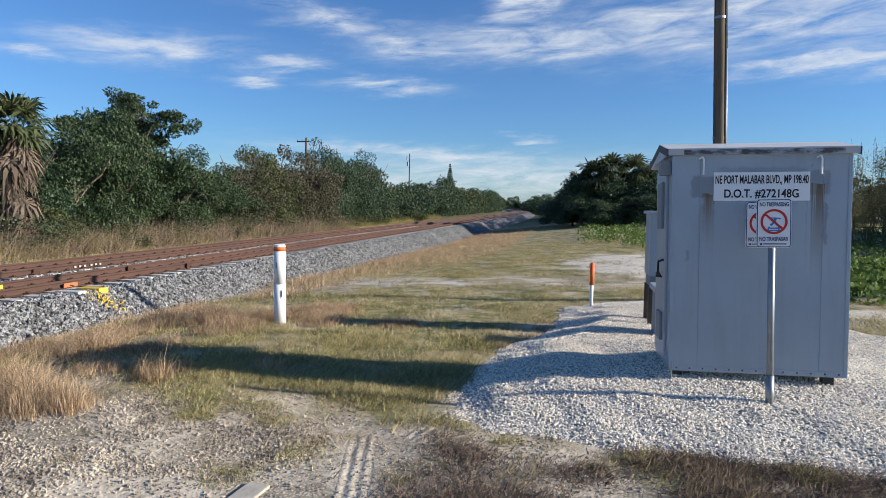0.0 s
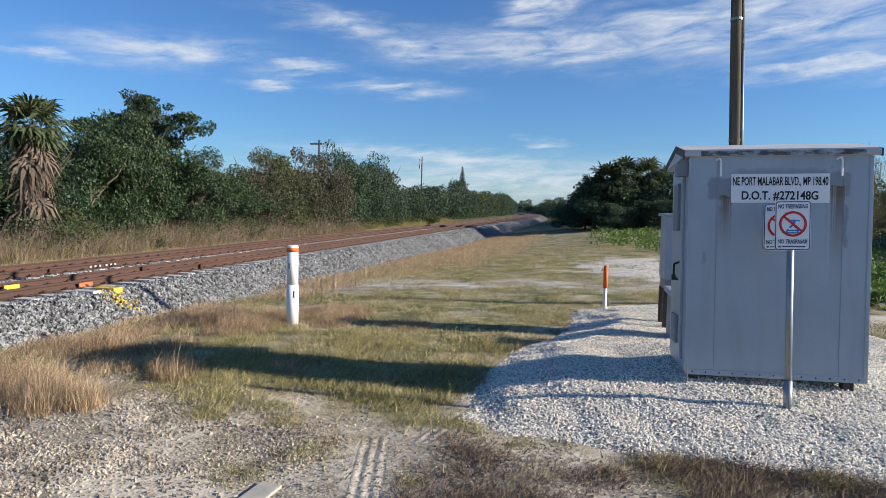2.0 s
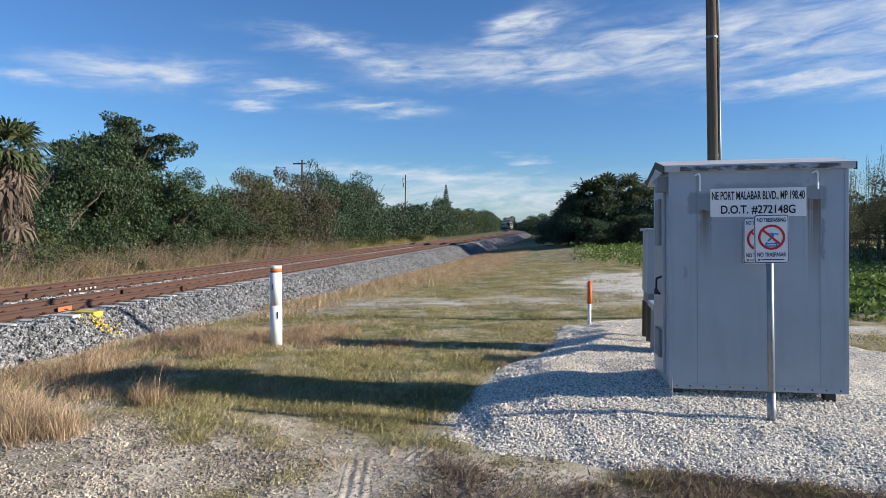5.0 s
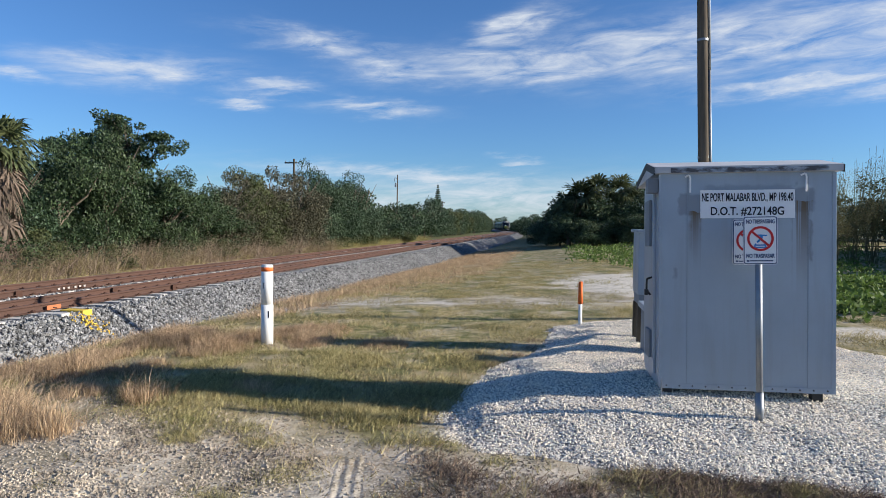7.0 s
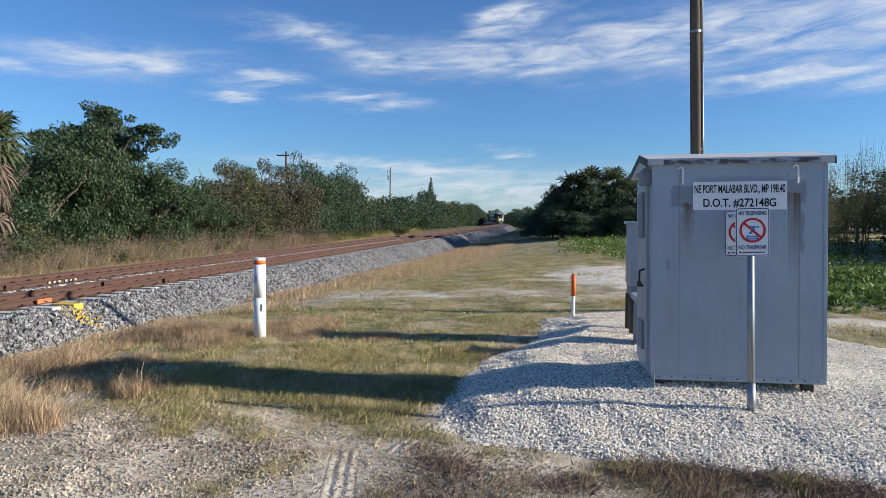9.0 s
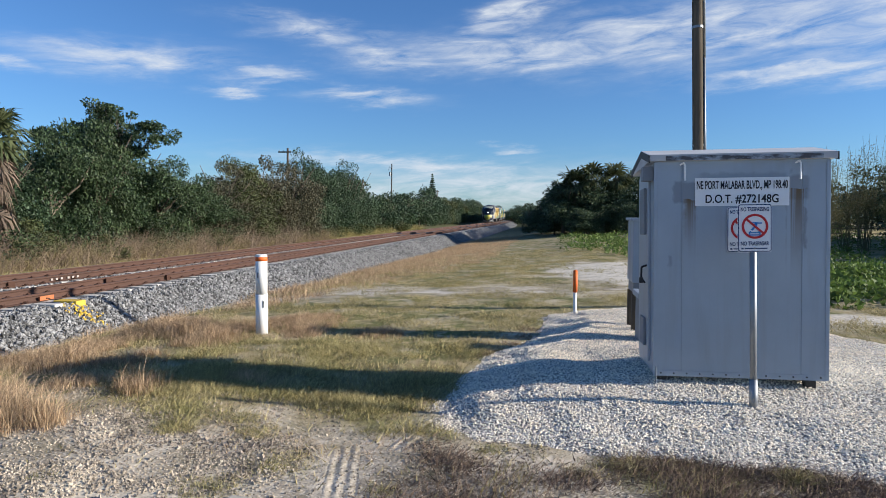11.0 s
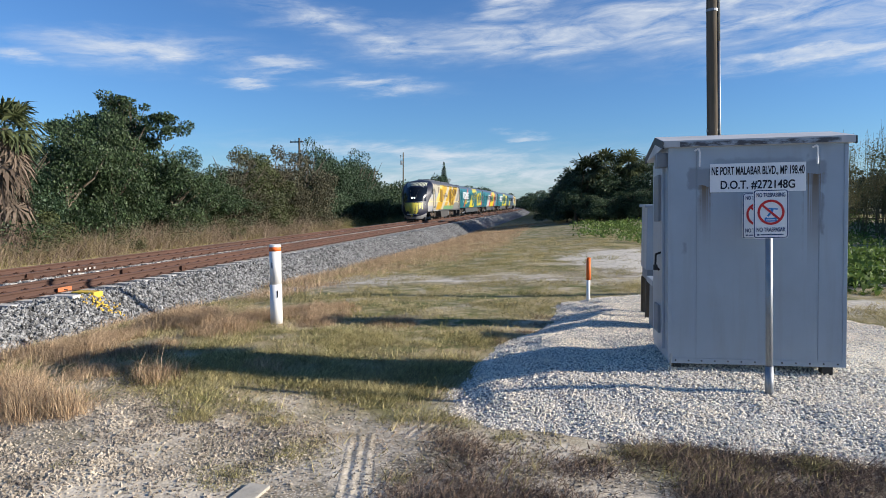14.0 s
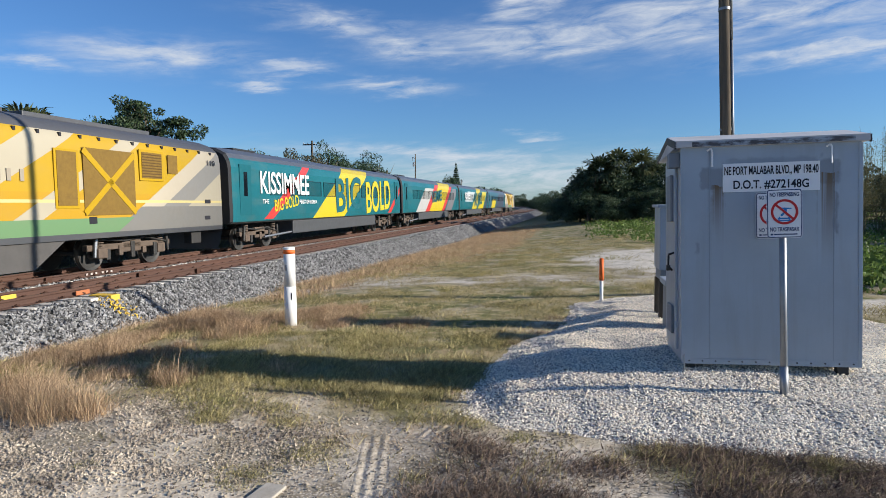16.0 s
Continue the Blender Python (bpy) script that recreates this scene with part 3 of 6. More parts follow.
def build_rail(x, parent, polished):
    ys = [-45, 0, 60, 120] + [150 + 12 * i for i in range(34)]
    prof = rail_profile(x)
    n = len(prof)
    verts = [(px - bend(y), y, pz) for y in ys for px, pz in prof]
    faces = []
    for j in range(len(ys) - 1):
        for i in range(n):
            k = (i + 1) % n
            faces.append((j * n + i, j * n + k, (j + 1) * n + k, (j + 1) * n + i))
    me = mesh_from("rail", verts, faces, [M["rust"], M["rail_top"] if polished else M["rail_top_brown"]])
    top = n // 2 - 1
    for f, p in enumerate(me.polygons):
        if f % n == top:
            p.material_index = 1
    return part("rail", me, None, parent, "rust-brown steel rail with a worn shiny head" if polished else "rust-brown steel rail")


TIE = prism([(-1.05, -0.2), (-1.05, -0.02), (-1.03, 0.0), (1.03, 0.0), (1.05, -0.02), (1.05, -0.2)], -0.13, 0.13)
tie_mesh = bpy.data.meshes.new("tie")
TIE.to_mesh(tie_mesh)
TIE.free()
tie_mesh.materials.append(M["concrete"])


clip_bar = rod([(-0.02, -0.07, 0), (0.035, -0.05, 0.05), (0.045, 0.03, 0.025), (-0.01, 0.07, 0.035)], 0.016, None, 5)
clip_mesh = bpy.data.meshes.new("clip")
clip_bar.to_mesh(clip_mesh)
clip_bar.free()
clip_mesh.materials.append(M["clip"])


def build_track(name, label, rails, polished, first, last):
    t = thing(name, label, "railway track", group="railway tracks")
    for x in rails:
        build_rail(x, t, polished)
    mid = sum(rails) / 2
    rng = random.Random(5)
    y = first
    while y < last:
        ob = part("tie", tie_mesh, None, t, "", False, pose(mid - bend(y) + rng.uniform(-0.03, 0.03), y, RAIL_Z - 0.19 + rng.uniform(-0.012, 0.006), 0, 0, rng.uniform(-0.8, 0.8)))
        y += 0.61
    # spring clips both sides of each rail
    far_clips = bmesh.new()
    y = first
    while y < min(last, 78):
        for x in rails:
            for q in (-1, 1):
                m = pose(x + q * 0.085, y, RAIL_Z - 0.165, 0, 0, 0 if q > 0 else 180)
                if y < 49:
                    part("clip", clip_mesh, None, t, "", False, m)
                else:
                    far_clips.from_mesh(clip_mesh)
                    bmesh.ops.transform(far_clips, matrix=m, verts=far_clips.verts[-len(clip_mesh.vertices):])
        y += 0.61
    tagged(part("far_clips", far_clips, M["clip"], t, "rusty spring clips holding the rails"), kind="stuff")
    return t


near_track = build_track("near_track", "rust-brown railway track on pale concrete ties", NEAR_RAILS, False, 5.0, 110.0)
far_track = build_track("far_track", "railway track with worn shiny rail heads beside the grass", FAR_RAILS, True, 5.0, 60.0)


def track_marks():
    """Survey paint and blocks on and beside the near rail."""
    for x, y, w, mat, lab in ((-10.85, 12.35, 0.26, "concrete", "pale concrete block beside the rail"), (-10.80, 12.95, 0.30, "yellow_paint", "yellow painted block beside the rail")):
        t = thing("tie_block", lab, "block", group="blocks beside the rail")
        part("block", block(x - 0.3, x + 0.3, y - w / 2, y + w / 2, BED_Z - 0.12, BED_Z + 0.055, 0.02), M[mat], t)
    for x, y, w, mat, z0 in ((-11.36, 12.9, 0.42, "orange_spray", -0.23), (-12.41, 11.9, 0.40, "yellow_paint", -0.22)):
        part("paint_mark", block(x - 0.004, x + 0.03, y - w / 2, y + w / 2, z0 - 0.03, z0 + 0.07, 0.004), M[mat], near_track, "spray-painted survey mark on the rail")
    for x, y in ((-14.17, 14.9), (-11.38, 17.7), (-12.42, 16.4)):
        t = bmesh.new()
        block(x - 0.02, x + 0.03, y - 0.11, y + 0.11, RAIL_Z - 0.19, RAIL_Z - 0.02, 0.01, t)
        part("joint_bar", t, M["clip"], near_track if x > -13 else far_track, "dark clamp on the rail web")
    for y0 in (16.3, 16.95):
        for k in range(3):
            y = y0 + k * 0.19
            part("chalk_bar", block(-14.19, -14.18, y, y + 0.08, RAIL_Z - 0.13, RAIL_Z - 0.07), M["chalk"], far_track, "white chalk mark on the rail web")
    rng = np.random.default_rng(8)
    spots = []
    for _ in range(60):
        x = -10.25 + rng.normal(0, 0.18)
        y = 12.75 + (x + 10.25) * 0.2 + rng.normal(0, 0.16)
        spots.append((x, y, bed_z(x) + 0.05))
    stones("painted_stones", spots, 0.025, 0.05, M["yellow_paint"], "ballast stones sprayed with yellow paint", "ballast stones")


track_marks()


# ---------------------------------------------------------------- signal house and its neighbours
HX0, HX1, HY0, HY1, HZ0, HZ1 = 1.06, 2.72, 6.86, 7.92, 0.125, 2.34


def leaning(x, y, z, back, side):
    """A thing settled out of plumb about the point x, y, z: degrees backwards and to the west."""
    return pose(x, y, z) @ pose(0, 0, 0, -back, -side, 0) @ pose(-x, -y, -z)


SETTLED = leaning(1.93, HY0, 1.95, 1.9, 0.8)


def facing(x, y, z):
    """Pose of a flat label that faces the road."""
    return pose(x, y, z, 90, 0, 0)


def signal_house():
    t = thing("signal_house", "grey metal railway signal house with sloped roof on short feet", "signal house", SETTLED)
    b = block(HX0, HX1, HY0, HY1, HZ0, HZ1, 0.012)
    part("body", b, M["house"], t)
    # roof: ridge along the width, overhanging, thin folded sheet
    prof = [(HY0 - 0.05, HZ1 - 0.02), (HY0 - 0.05, HZ1 + 0.045), ((HY0 + HY1) / 2, HZ1 + 0.16), (HY1 + 0.30, HZ1 + 0.02), (HY1 + 0.30, HZ1 - 0.045)]
    b = bmesh.new()
    a = [b.verts.new((HX0 - 0.06, y, z)) for y, z in prof]
    c = [b.verts.new((HX1 + 0.05, y, z)) for y, z in prof]
    for i in range(5):
        b.faces.new((a[i], a[(i + 1) % 5], c[(i + 1) % 5], c[i]))
    b.faces.new(a)
    b.faces.new(c)
    bmesh.ops.recalc_face_normals(b, faces=b.faces)
    roof = part("roof", b, M["roof_white"], t, "weathered white sheet-metal roof")
    part("drip_edge", block(HX0 + 0.10, HX1 - 0.08, HY0 - 0.056, HY0 - 0.051, HZ1 - 0.018, HZ1 + 0.03), M["grime"], roof, "grimy dark roof edge")
    # dark strips on both gable rims draw the shaded underside of the overhang
    for q in (HX0 - 0.0645, HX1 + 0.0505):
        b = bmesh.new()
        mid = (HY0 + HY1) / 2
        for (ya, za), (yb, zb) in (((HY0 - 0.05, HZ1 + 0.04), (mid, HZ1 + 0.155)), ((mid, HZ1 + 0.155), (HY1 + 0.30, HZ1 + 0.015))):
            lo = [(ya, za - 0.075), (yb, zb - 0.075), (yb, zb), (ya, za)]
            v0 = [b.verts.new((q, y, z)) for y, z in lo]
            v1 = [b.verts.new((q + 0.014, y, z)) for y, z in lo]
            for i in range(4):
                k = (i + 1) % 4
                b.faces.new((v0[i], v0[k], v1[k], v1[i]))
            b.faces.new(v0)
            b.faces.new(v1)
        bmesh.ops.recalc_face_normals(b, faces=b.faces)
        part("gable_shade_strip", b, M["dark_steel"], roof, "dark strip standing in for the shaded underside of the gable overhang")
    # bolted lower flange, vertical seams
    part("base_flange", block(HX0 - 0.004, HX1 + 0.004, HY0 - 0.006, HY0 - 0.0005, HZ0 - 0.005, HZ0 + 0.05), M["house"], t)
    for i in range(13):
        x = HX0 + 0.07 + i * (HX1 - HX0 - 0.14) / 12
        part("bolt", tube((x, HY0 - 0.006, HZ0 + 0.025), (x, HY0 - 0.014, HZ0 + 0.025), 0.009, 0.007, 8), M["dark_steel"], t)
    for x in (HX0 + 0.27, HX1 - 0.25):
        part("seam", block(x - 0.0022, x + 0.0022, HY0 - 0.004, HY0 - 0.0005, HZ0 + 0.05, HZ1 - 0.06), M["seam"], t)
    part("corner_trim", block(HX1 - 0.03, HX1 + 0.006, HY0 - 0.007, HY0 - 0.0005, HZ0, HZ1 - 0.03, 0.002), M["house"], t)
    part("corner_trim", block(HX0 - 0.006, HX0 + 0.03, HY0 - 0.007, HY0 - 0.0005, HZ0, HZ1 - 0.03, 0.002), M["house"], t)
    # lifting hooks under the eave
    for x in (HX0 + 0.28, HX1 - 0.29):
        part("hook", rod([(x - 0.035, HY0 - 0.02, HZ1 - 0.06), (x, HY0 - 0.035, HZ1 - 0.04), (x + 0.012, HY0 - 0.035, HZ1 - 0.07), (x + 0.012, HY0 - 0.03, HZ1 - 0.22)], 0.009), M["label_white"], t, "bright bent rod hook")
    # door side
    part("door", block(HX0 - 0.03, HX0 - 0.001, HY0 + 0.22, HY1 - 0.16, HZ0 + 0.10, HZ1 - 0.12, 0.006), M["house"], t)
    part("door_vent", block(HX0 - 0.06, HX0 - 0.031, HY0 + 0.32, HY0 + 0.62, HZ0 + 1.45, HZ0 + 1.95, 0.008), M["house_patch"], t, "dark louvred door vent")
    part("door_vent", block(HX0 - 0.06, HX0 - 0.031, HY0 + 0.32, HY0 + 0.62, HZ0 + 0.25, HZ0 + 0.55, 0.008), M["house_patch"], t, "dark louvred door vent")
    part("door_handle", rod([(HX0 - 0.03, HY0 + 0.30, HZ0 + 1.12), (HX0 - 0.085, HY0 + 0.29, HZ0 + 1.10), (HX0 - 0.09, HY0 + 0.28, HZ0 + 0.98), (HX0 - 0.05, HY0 + 0.28, HZ0 + 0.93)], 0.011), M["black"], t, "black door handle with padlock")
    part("padlock", block(HX0 - 0.11, HX0 - 0.07, HY0 + 0.26, HY0 + 0.31, HZ0 + 0.93, HZ0 + 0.99, 0.006), M["dark_steel"], t)
    part("lamp_bracket", block(HX0 - 0.11, HX0 - 0.001, HY0 + 0.05, HY0 + 0.20, HZ1 - 0.21, HZ1 - 0.06, 0.01), M["house_patch"], t)
    for x in (HX0 + 0.09, HX1 - 0.14):
        for y in (HY0 + 0.10, HY1 - 0.2):
            part("foot", block(x - 0.05, x + 0.05, y - 0.05, y + 0.05, -0.14, HZ0 + 0.001, 0.006), M["dark_steel"], t)
    part("ground_wire", rod([(HX0 + 0.02, HY0 - 0.02, 0.22), (HX0 + 0.02, HY0 - 0.025, 0.03), (HX0 - 0.05, HY0 - 0.04, 0.02), (HX0 + 0.04, HY0 - 0.13, 0.0)], 0.006), M["galv"], t)
    return t


signal_house()


def name_plate():
    x0, x1, z0, z1 = 1.455, 2.345, 1.86, 2.145
    y = HY0 - 0.008
    t = thing("name_plate", "white crossing name plate with black capital lettering", "sign", SETTLED)
    part("plate", block(x0, x1, y - 0.003, y + 0.002, z0, z1, 0.001), M["label_white"], t)
    c = (x0 + x1) / 2
    lettering("NE PORT MALABAR BLVD., MP 198.40", 0.86, 0.098, M["ink"], "lettering", t, facing(c, y - 0.005, 2.065))
    lettering("D.O.T. #272148G", 0.69, 0.093, M["ink"], "lettering", t, facing(c + 0.0, y - 0.005, 1.928))


name_plate()


def warning_sign(x, y, z, post, lean):
    """Bilingual no-trespassing plate, 12 by 18 inches, centred at x, z."""
    t = thing("warning_sign", "white no trespassing sign with red prohibition ring " + ("on a post" if post else "on the house"), "sign", lean @ pose(x, y, z), group="no trespassing signs")
    w, h = 0.152, 0.228

    def plate(hw, hh, r, y0, y1):
        b = bmesh.new()
        pts = []
        for cx, cz, a0 in ((hw - r, hh - r, 0), (-hw + r, hh - r, 90), (-hw + r, -hh + r, 180), (hw - r, -hh + r, 270)):
            for k in range(5):
                a = radians(a0 + k * 22.5)
                pts.append((cx + r * math.cos(a), cz + r * math.sin(a)))
        return prism(pts, y0, y1)

    part("plate", plate(w, h, 0.025, 0, 0.003), M["label_white"], t)
    part("border", plate(w - 0.004, h - 0.004, 0.022, -0.0015, -0.0005), M["navy_ink"], t, "navy border line")
    part("face", plate(w - 0.012, h - 0.012, 0.017, -0.003, -0.002), M["label_white"], t)
    lettering("NO TRESPASSING", 0.25, 0.040, M["navy_ink"], "lettering", t, facing(0, -0.0045, 0.178))
    lettering("NO TRASPASAR", 0.25, 0.040, M["navy_ink"], "lettering", t, facing(0, -0.0045, -0.146))
    part("fine_print", block(-0.09, 0.11, -0.0045, -0.0035, -0.198, -0.188), M["navy_ink"], t)
    part("fine_print", block(-0.12, -0.10, -0.0045, -0.0035, -0.202, -0.186), M["navy_ink"], t)
    # ring with slash
    b = bmesh.new()
    ro, ri = 0.118, 0.096
    vo = [b.verts.new((ro * math.cos(a), -0.006, 0.016 + ro * math.sin(a))) for a in [6.28318 * i / 40 for i in range(40)]]
    vi = [b.verts.new((ri * math.cos(a), -0.006, 0.016 + ri * math.sin(a))) for a in [6.28318 * i / 40 for i in range(40)]]
    for i in range(40):
        k = (i + 1) % 40
        b.faces.new((vo[i], vo[k], vi[k], vi[i]))
    part("ring", b, M["red_ink"], t, "red prohibition ring")
    b = bmesh.new()
    s = bmesh.ops.create_cube(b, size=1, matrix=Matrix.Translation((0, -0.0068, 0.016)) @ pose(0, 0, 0, 0, 42, 0) @ Matrix.Diagonal((0.2, 0.0012, 0.02, 1)))
    part("slash", b, M["red_ink"], t, "red diagonal bar")
    # plain blue walker shape over track lines
    b = bmesh.new()
    for x0, z0, x1, z1, r in ((-0.055, -0.045, 0.05, -0.045, 0.006), (-0.065, -0.066, 0.06, -0.066, 0.006), (-0.04, -0.03, -0.055, -0.072, 0.006), (0.035, -0.03, 0.05, -0.072, 0.006),
                              (-0.03, -0.02, 0.005, 0.015, 0.009), (0.005, 0.015, 0.03, -0.02, 0.008), (0.005, 0.015, 0.012, 0.055, 0.013), (-0.03, 0.05, 0.06, 0.045, 0.006)):
        tube((x0, -0.0048, z0), (x1, -0.0048, z1), r, r, 6, b)
    for v in b.verts:
        v.co.y = -0.0048 + (v.co.y + 0.0048) * 0.05
    part("pictogram", b, M["blue_ink"], t, "blue stylised pictogram")
    if post:
        part("post", tube((-0.005, 0.035, -z - 0.2), (-0.005, 0.035, 0.12), 0.031, 0.031, 16), M["galv"], t, "galvanised tube post", True)
        part("post_sleeve", tube((-0.005, 0.035, -z - 0.16), (-0.005, 0.035, -z + 0.20), 0.038, 0.038, 16), M["galv"], t, "", True)
        for dz in (0.19, -0.19):
            part("bolt", tube((0, 0.0, dz), (0, -0.007, dz), 0.008, 0.006, 8), M["galv"], t)
    return t


warning_sign(1.915, 6.45, 1.645, True, leaning(1.915, 6.45, 1.6, 1.5, 1.4))
warning_sign(1.915, HY0 - 0.010, 1.62, False, SETTLED)


def relay_cabinet():
    """Tall cabinet behind the house, on two legs."""
    t = thing("relay_cabinet", "grey metal relay cabinet on wooden legs behind the signal house", "cabinet")
    x0, x1, y0, y1, z0, z1 = 1.28, 2.3, 10.2, 10.85, 0.72, 1.68
    part("body", block(x0, x1, y0, y1, z0, z1, 0.012), M["house"], t)
    part("lid", block(x0 - 0.04, x1 + 0.04, y0 - 0.04, y1 + 0.04, z1, z1 + 0.045, 0.01), M["house"], t)
    part("lower_panel", block(x0 + 0.02, x1 - 0.02, y0 + 0.02, y1 - 0.02, 0.56, z0, 0.008), M["house_patch"], t)
    for i in range(6):
        z = z0 + 0.1 + i * 0.17
        part("rivet", tube((x0 + 0.24, y0, z), (x0 + 0.24, y0 - 0.008, z), 0.012, 0.008, 8), M["label_white"], t)
    for x in (x0 + 0.05, x1 - 0.05):
        for y in (y0 + 0.06, y1 - 0.06):
            part("leg", block(x - 0.045, x + 0.045, y - 0.045, y + 0.045, -0.16, 0.56, 0.006), M["pole"], t)


relay_cabinet()


def battery_box():
    t = thing("battery_box", "low grey equipment box with a lid on white gravel", "equipment box")
    part("body", block(1.27, 1.8, 9.2, 9.7, -0.14, 0.60, 0.01), M["house_patch"], t)
    part("lid", block(1.23, 1.84, 9.15, 9.75, 0.60, 0.68, 0.012), M["house"], t)
    part("notice", block(1.25, 1.43, 9.142, 9.147, 0.685, 0.72), M["label_white"], t)


battery_box()


def utility_pole():
    t = thing("utility_pole", "weathered brown wooden utility pole with a grey conduit", "utility pole")
    b = bmesh.new()
    pts = [(3.10, 14.0, -0.3), (3.05, 14.0, 2.0), (2.96, 14.02, 5.0), (2.86, 14.04, 8.5), (2.76, 14.05, 11.0)]
    r = [0.115, 0.112, 0.105, 0.098, 0.09]
    rings = []
    for (x, y, z), rr in zip(pts, r):
        rings.append([b.verts.new((x + rr * math.cos(a) * (1 + 0.04 * math.sin(3 * a + z)), y + rr * math.sin(a), z)) for a in [6.28318 * i / 18 for i in range(18)]])
    for p, q in zip(rings, rings[1:]):
        for i in range(18):
            b.faces.new((p[i], p[(i + 1) % 18], q[(i + 1) % 18], q[i]))
    b.faces.new(rings[-1])
    part("shaft", b, M["pole"], t, "", True)
    part("conduit", rod([(x + rr + 0.02, y - 0.03, z) for (x, y, z), rr in zip(pts, r)], 0.028, None, 10), M["galv"], t, "grey conduit strapped to the pole", True)
    for z, x in ((3.2, 3.015), (5.6, 2.945), (7.4, 2.89)):
        part("strap", tube((x, 14.02, z), (x - 0.001, 14.02, z + 0.05), 0.116, 0.115, 18, None, False), M["galv"], t)


utility_pole()


def white_post():
    x, y = -4.82, 10.2
    z = ground_z(x, y) - 0.05
    t = thing("marker_post", "round white plastic marker post with an orange band in dry grass", "post")
    part("lower_sleeve", tube((x, y, z), (x, y, z + 0.74), 0.102, 0.102, 28), M["white_paint"], t, "", True)
    part("upper_tube", tube((x, y, z + 0.74), (x, y, z + 1.31), 0.097, 0.097, 28), M["white_paint"], t, "", True)
    part("band", tube((x, y, z + 1.31), (x, y, z + 1.38), 0.099, 0.099, 28), M["orange_paint"], t, "bright orange band", True)
    part("cap", tube((x, y, z + 1.38), (x, y, z + 1.42), 0.100, 0.092, 28), M["white_paint"], t)
    part("sticker", block(x - 0.03, x - 0.005, y - 0.1, y - 0.094, z + 1.02, z + 1.12), M["house_patch"], t)
    part("sticker", block(x + 0.06, x + 0.075, y - 0.09, y - 0.08, z + 0.52, z + 0.64), M["ink"], t)


white_post()


def orange_marker():
    x, y = 0.517, 12.6
    z = ground_z(x, y) - 0.08
    t = thing("orange_marker", "slim white marker stake with an orange top", "marker stake")
    b = tube((x, y, z), (x, y, z + 0.60), 0.034, 0.034, 16)
    part("stake", b, M["white_paint"], t, "", True)
    b = tube((x, y, z + 0.60), (x, y, z + 1.01), 0.044, 0.044, 18)
    tube((x, y, z + 1.01), (x, y, z + 1.035), 0.044, 0.022, 18, b)
    part("sleeve", b, M["orange_paint"], t, "bright orange plastic sleeve", True)


orange_marker()


def concrete_scrap():
    t = thing("concrete_slab", "broken pale concrete slab lying in the sand", "slab")
    b = block(-0.09, 0.09, -0.28, 0.28, -0.06, 0.02, 0.008)
    for v in b.verts:
        v.co += noise.noise_vector(v.co * 6) * 0.012
    part("slab", b, M["old_concrete"], t)
    t.matrix_basis = pose(-2.2, 3.98, ground_z(-2.2, 3.98), 0, 3, -5)


concrete_scrap()


# ---------------------------------------------------------------- plants
def leaf_cloud(blobs, count, size, seed, flat=0.5):
    """Vertices and faces of many small leaf sprigs on uneven blobs (x, y, z, rx, ry, rz)."""
    rng = np.random.default_rng(seed)
    blobs = np.array(blobs, float)
    vol = blobs[:, 3] * blobs[:, 4] + blobs[:, 5] * blobs[:, 3]
    pick = rng.choice(len(blobs), count, p=vol / vol.sum())
    d = rng.normal(size=(count, 3))
    d /= np.linalg.norm(d, axis=1)[:, None]
    rad = 0.45 + 0.68 * rng.random((count, 1)) ** 0.6
    c = blobs[pick, :3] + d * rad * blobs[pick, 3:]
    ax = rng.normal(size=(count, 3)) + d * 0.8
    ax /= np.linalg.norm(ax, axis=1)[:, None]
    side = np.cross(ax, rng.normal(size=(count, 3)))
    side /= np.linalg.norm(side, axis=1)[:, None]
    s = size * rng.uniform(0.6, 1.5, (count, 1))
    tip = c + ax * s
    v = np.stack([c - ax * s * 0.6 - side * s * flat, c - ax * s * 0.2 + side * s * flat * 1.3, tip], 1).reshape(-1, 3)
    f = [(3 * i, 3 * i + 1, 3 * i + 2) for i in range(count)]
    return v, f


def crown_blobs(w, h, n, seed, lift=0.0, k=1.0):
    rng = random.Random(seed)
    out = []
    for _ in range(n):
        a, r = rng.uniform(0, 6.28), rng.random() ** 0.6
        z = lift + h * (0.12 + 0.8 * rng.random() * (1 - 0.45 * r * r))
        s = k * rng.uniform(0.085, 0.20) * w * (1.1 - 0.4 * z / max(h, 0.1))
        out.append((w * 0.42 * r * math.cos(a), w * 0.42 * r * math.sin(a), z, s, s, s * rng.uniform(0.6, 0.9)))
    return out


def limbs(h, w, seed, r=0.12):
    rng = random.Random(seed)
    b = bmesh.new()
    top = Vector((rng.uniform(-0.2, 0.2), rng.uniform(-0.2, 0.2), h * 0.45))
    tube((0, 0, -0.3), top, r, r * 0.7, 9, b)
    for _ in range(7):
        a = rng.uniform(0, 6.28)
        p = Vector((0, 0, 0)).lerp(top, rng.uniform(0.5, 1.0))
        q = p + Vector((math.cos(a) * w * 0.22, math.sin(a) * w * 0.22, h * rng.uniform(0.12, 0.28)))
        e = q + Vector((math.cos(a + 0.4) * w * 0.14, math.sin(a + 0.4) * w * 0.14, h * rng.uniform(0.1, 0.25)))
        tube(p, q, r * 0.5, r * 0.3, 6, b)
        tube(q, e, r * 0.3, r * 0.1, 6, b)
    return b


CROWNS = {}


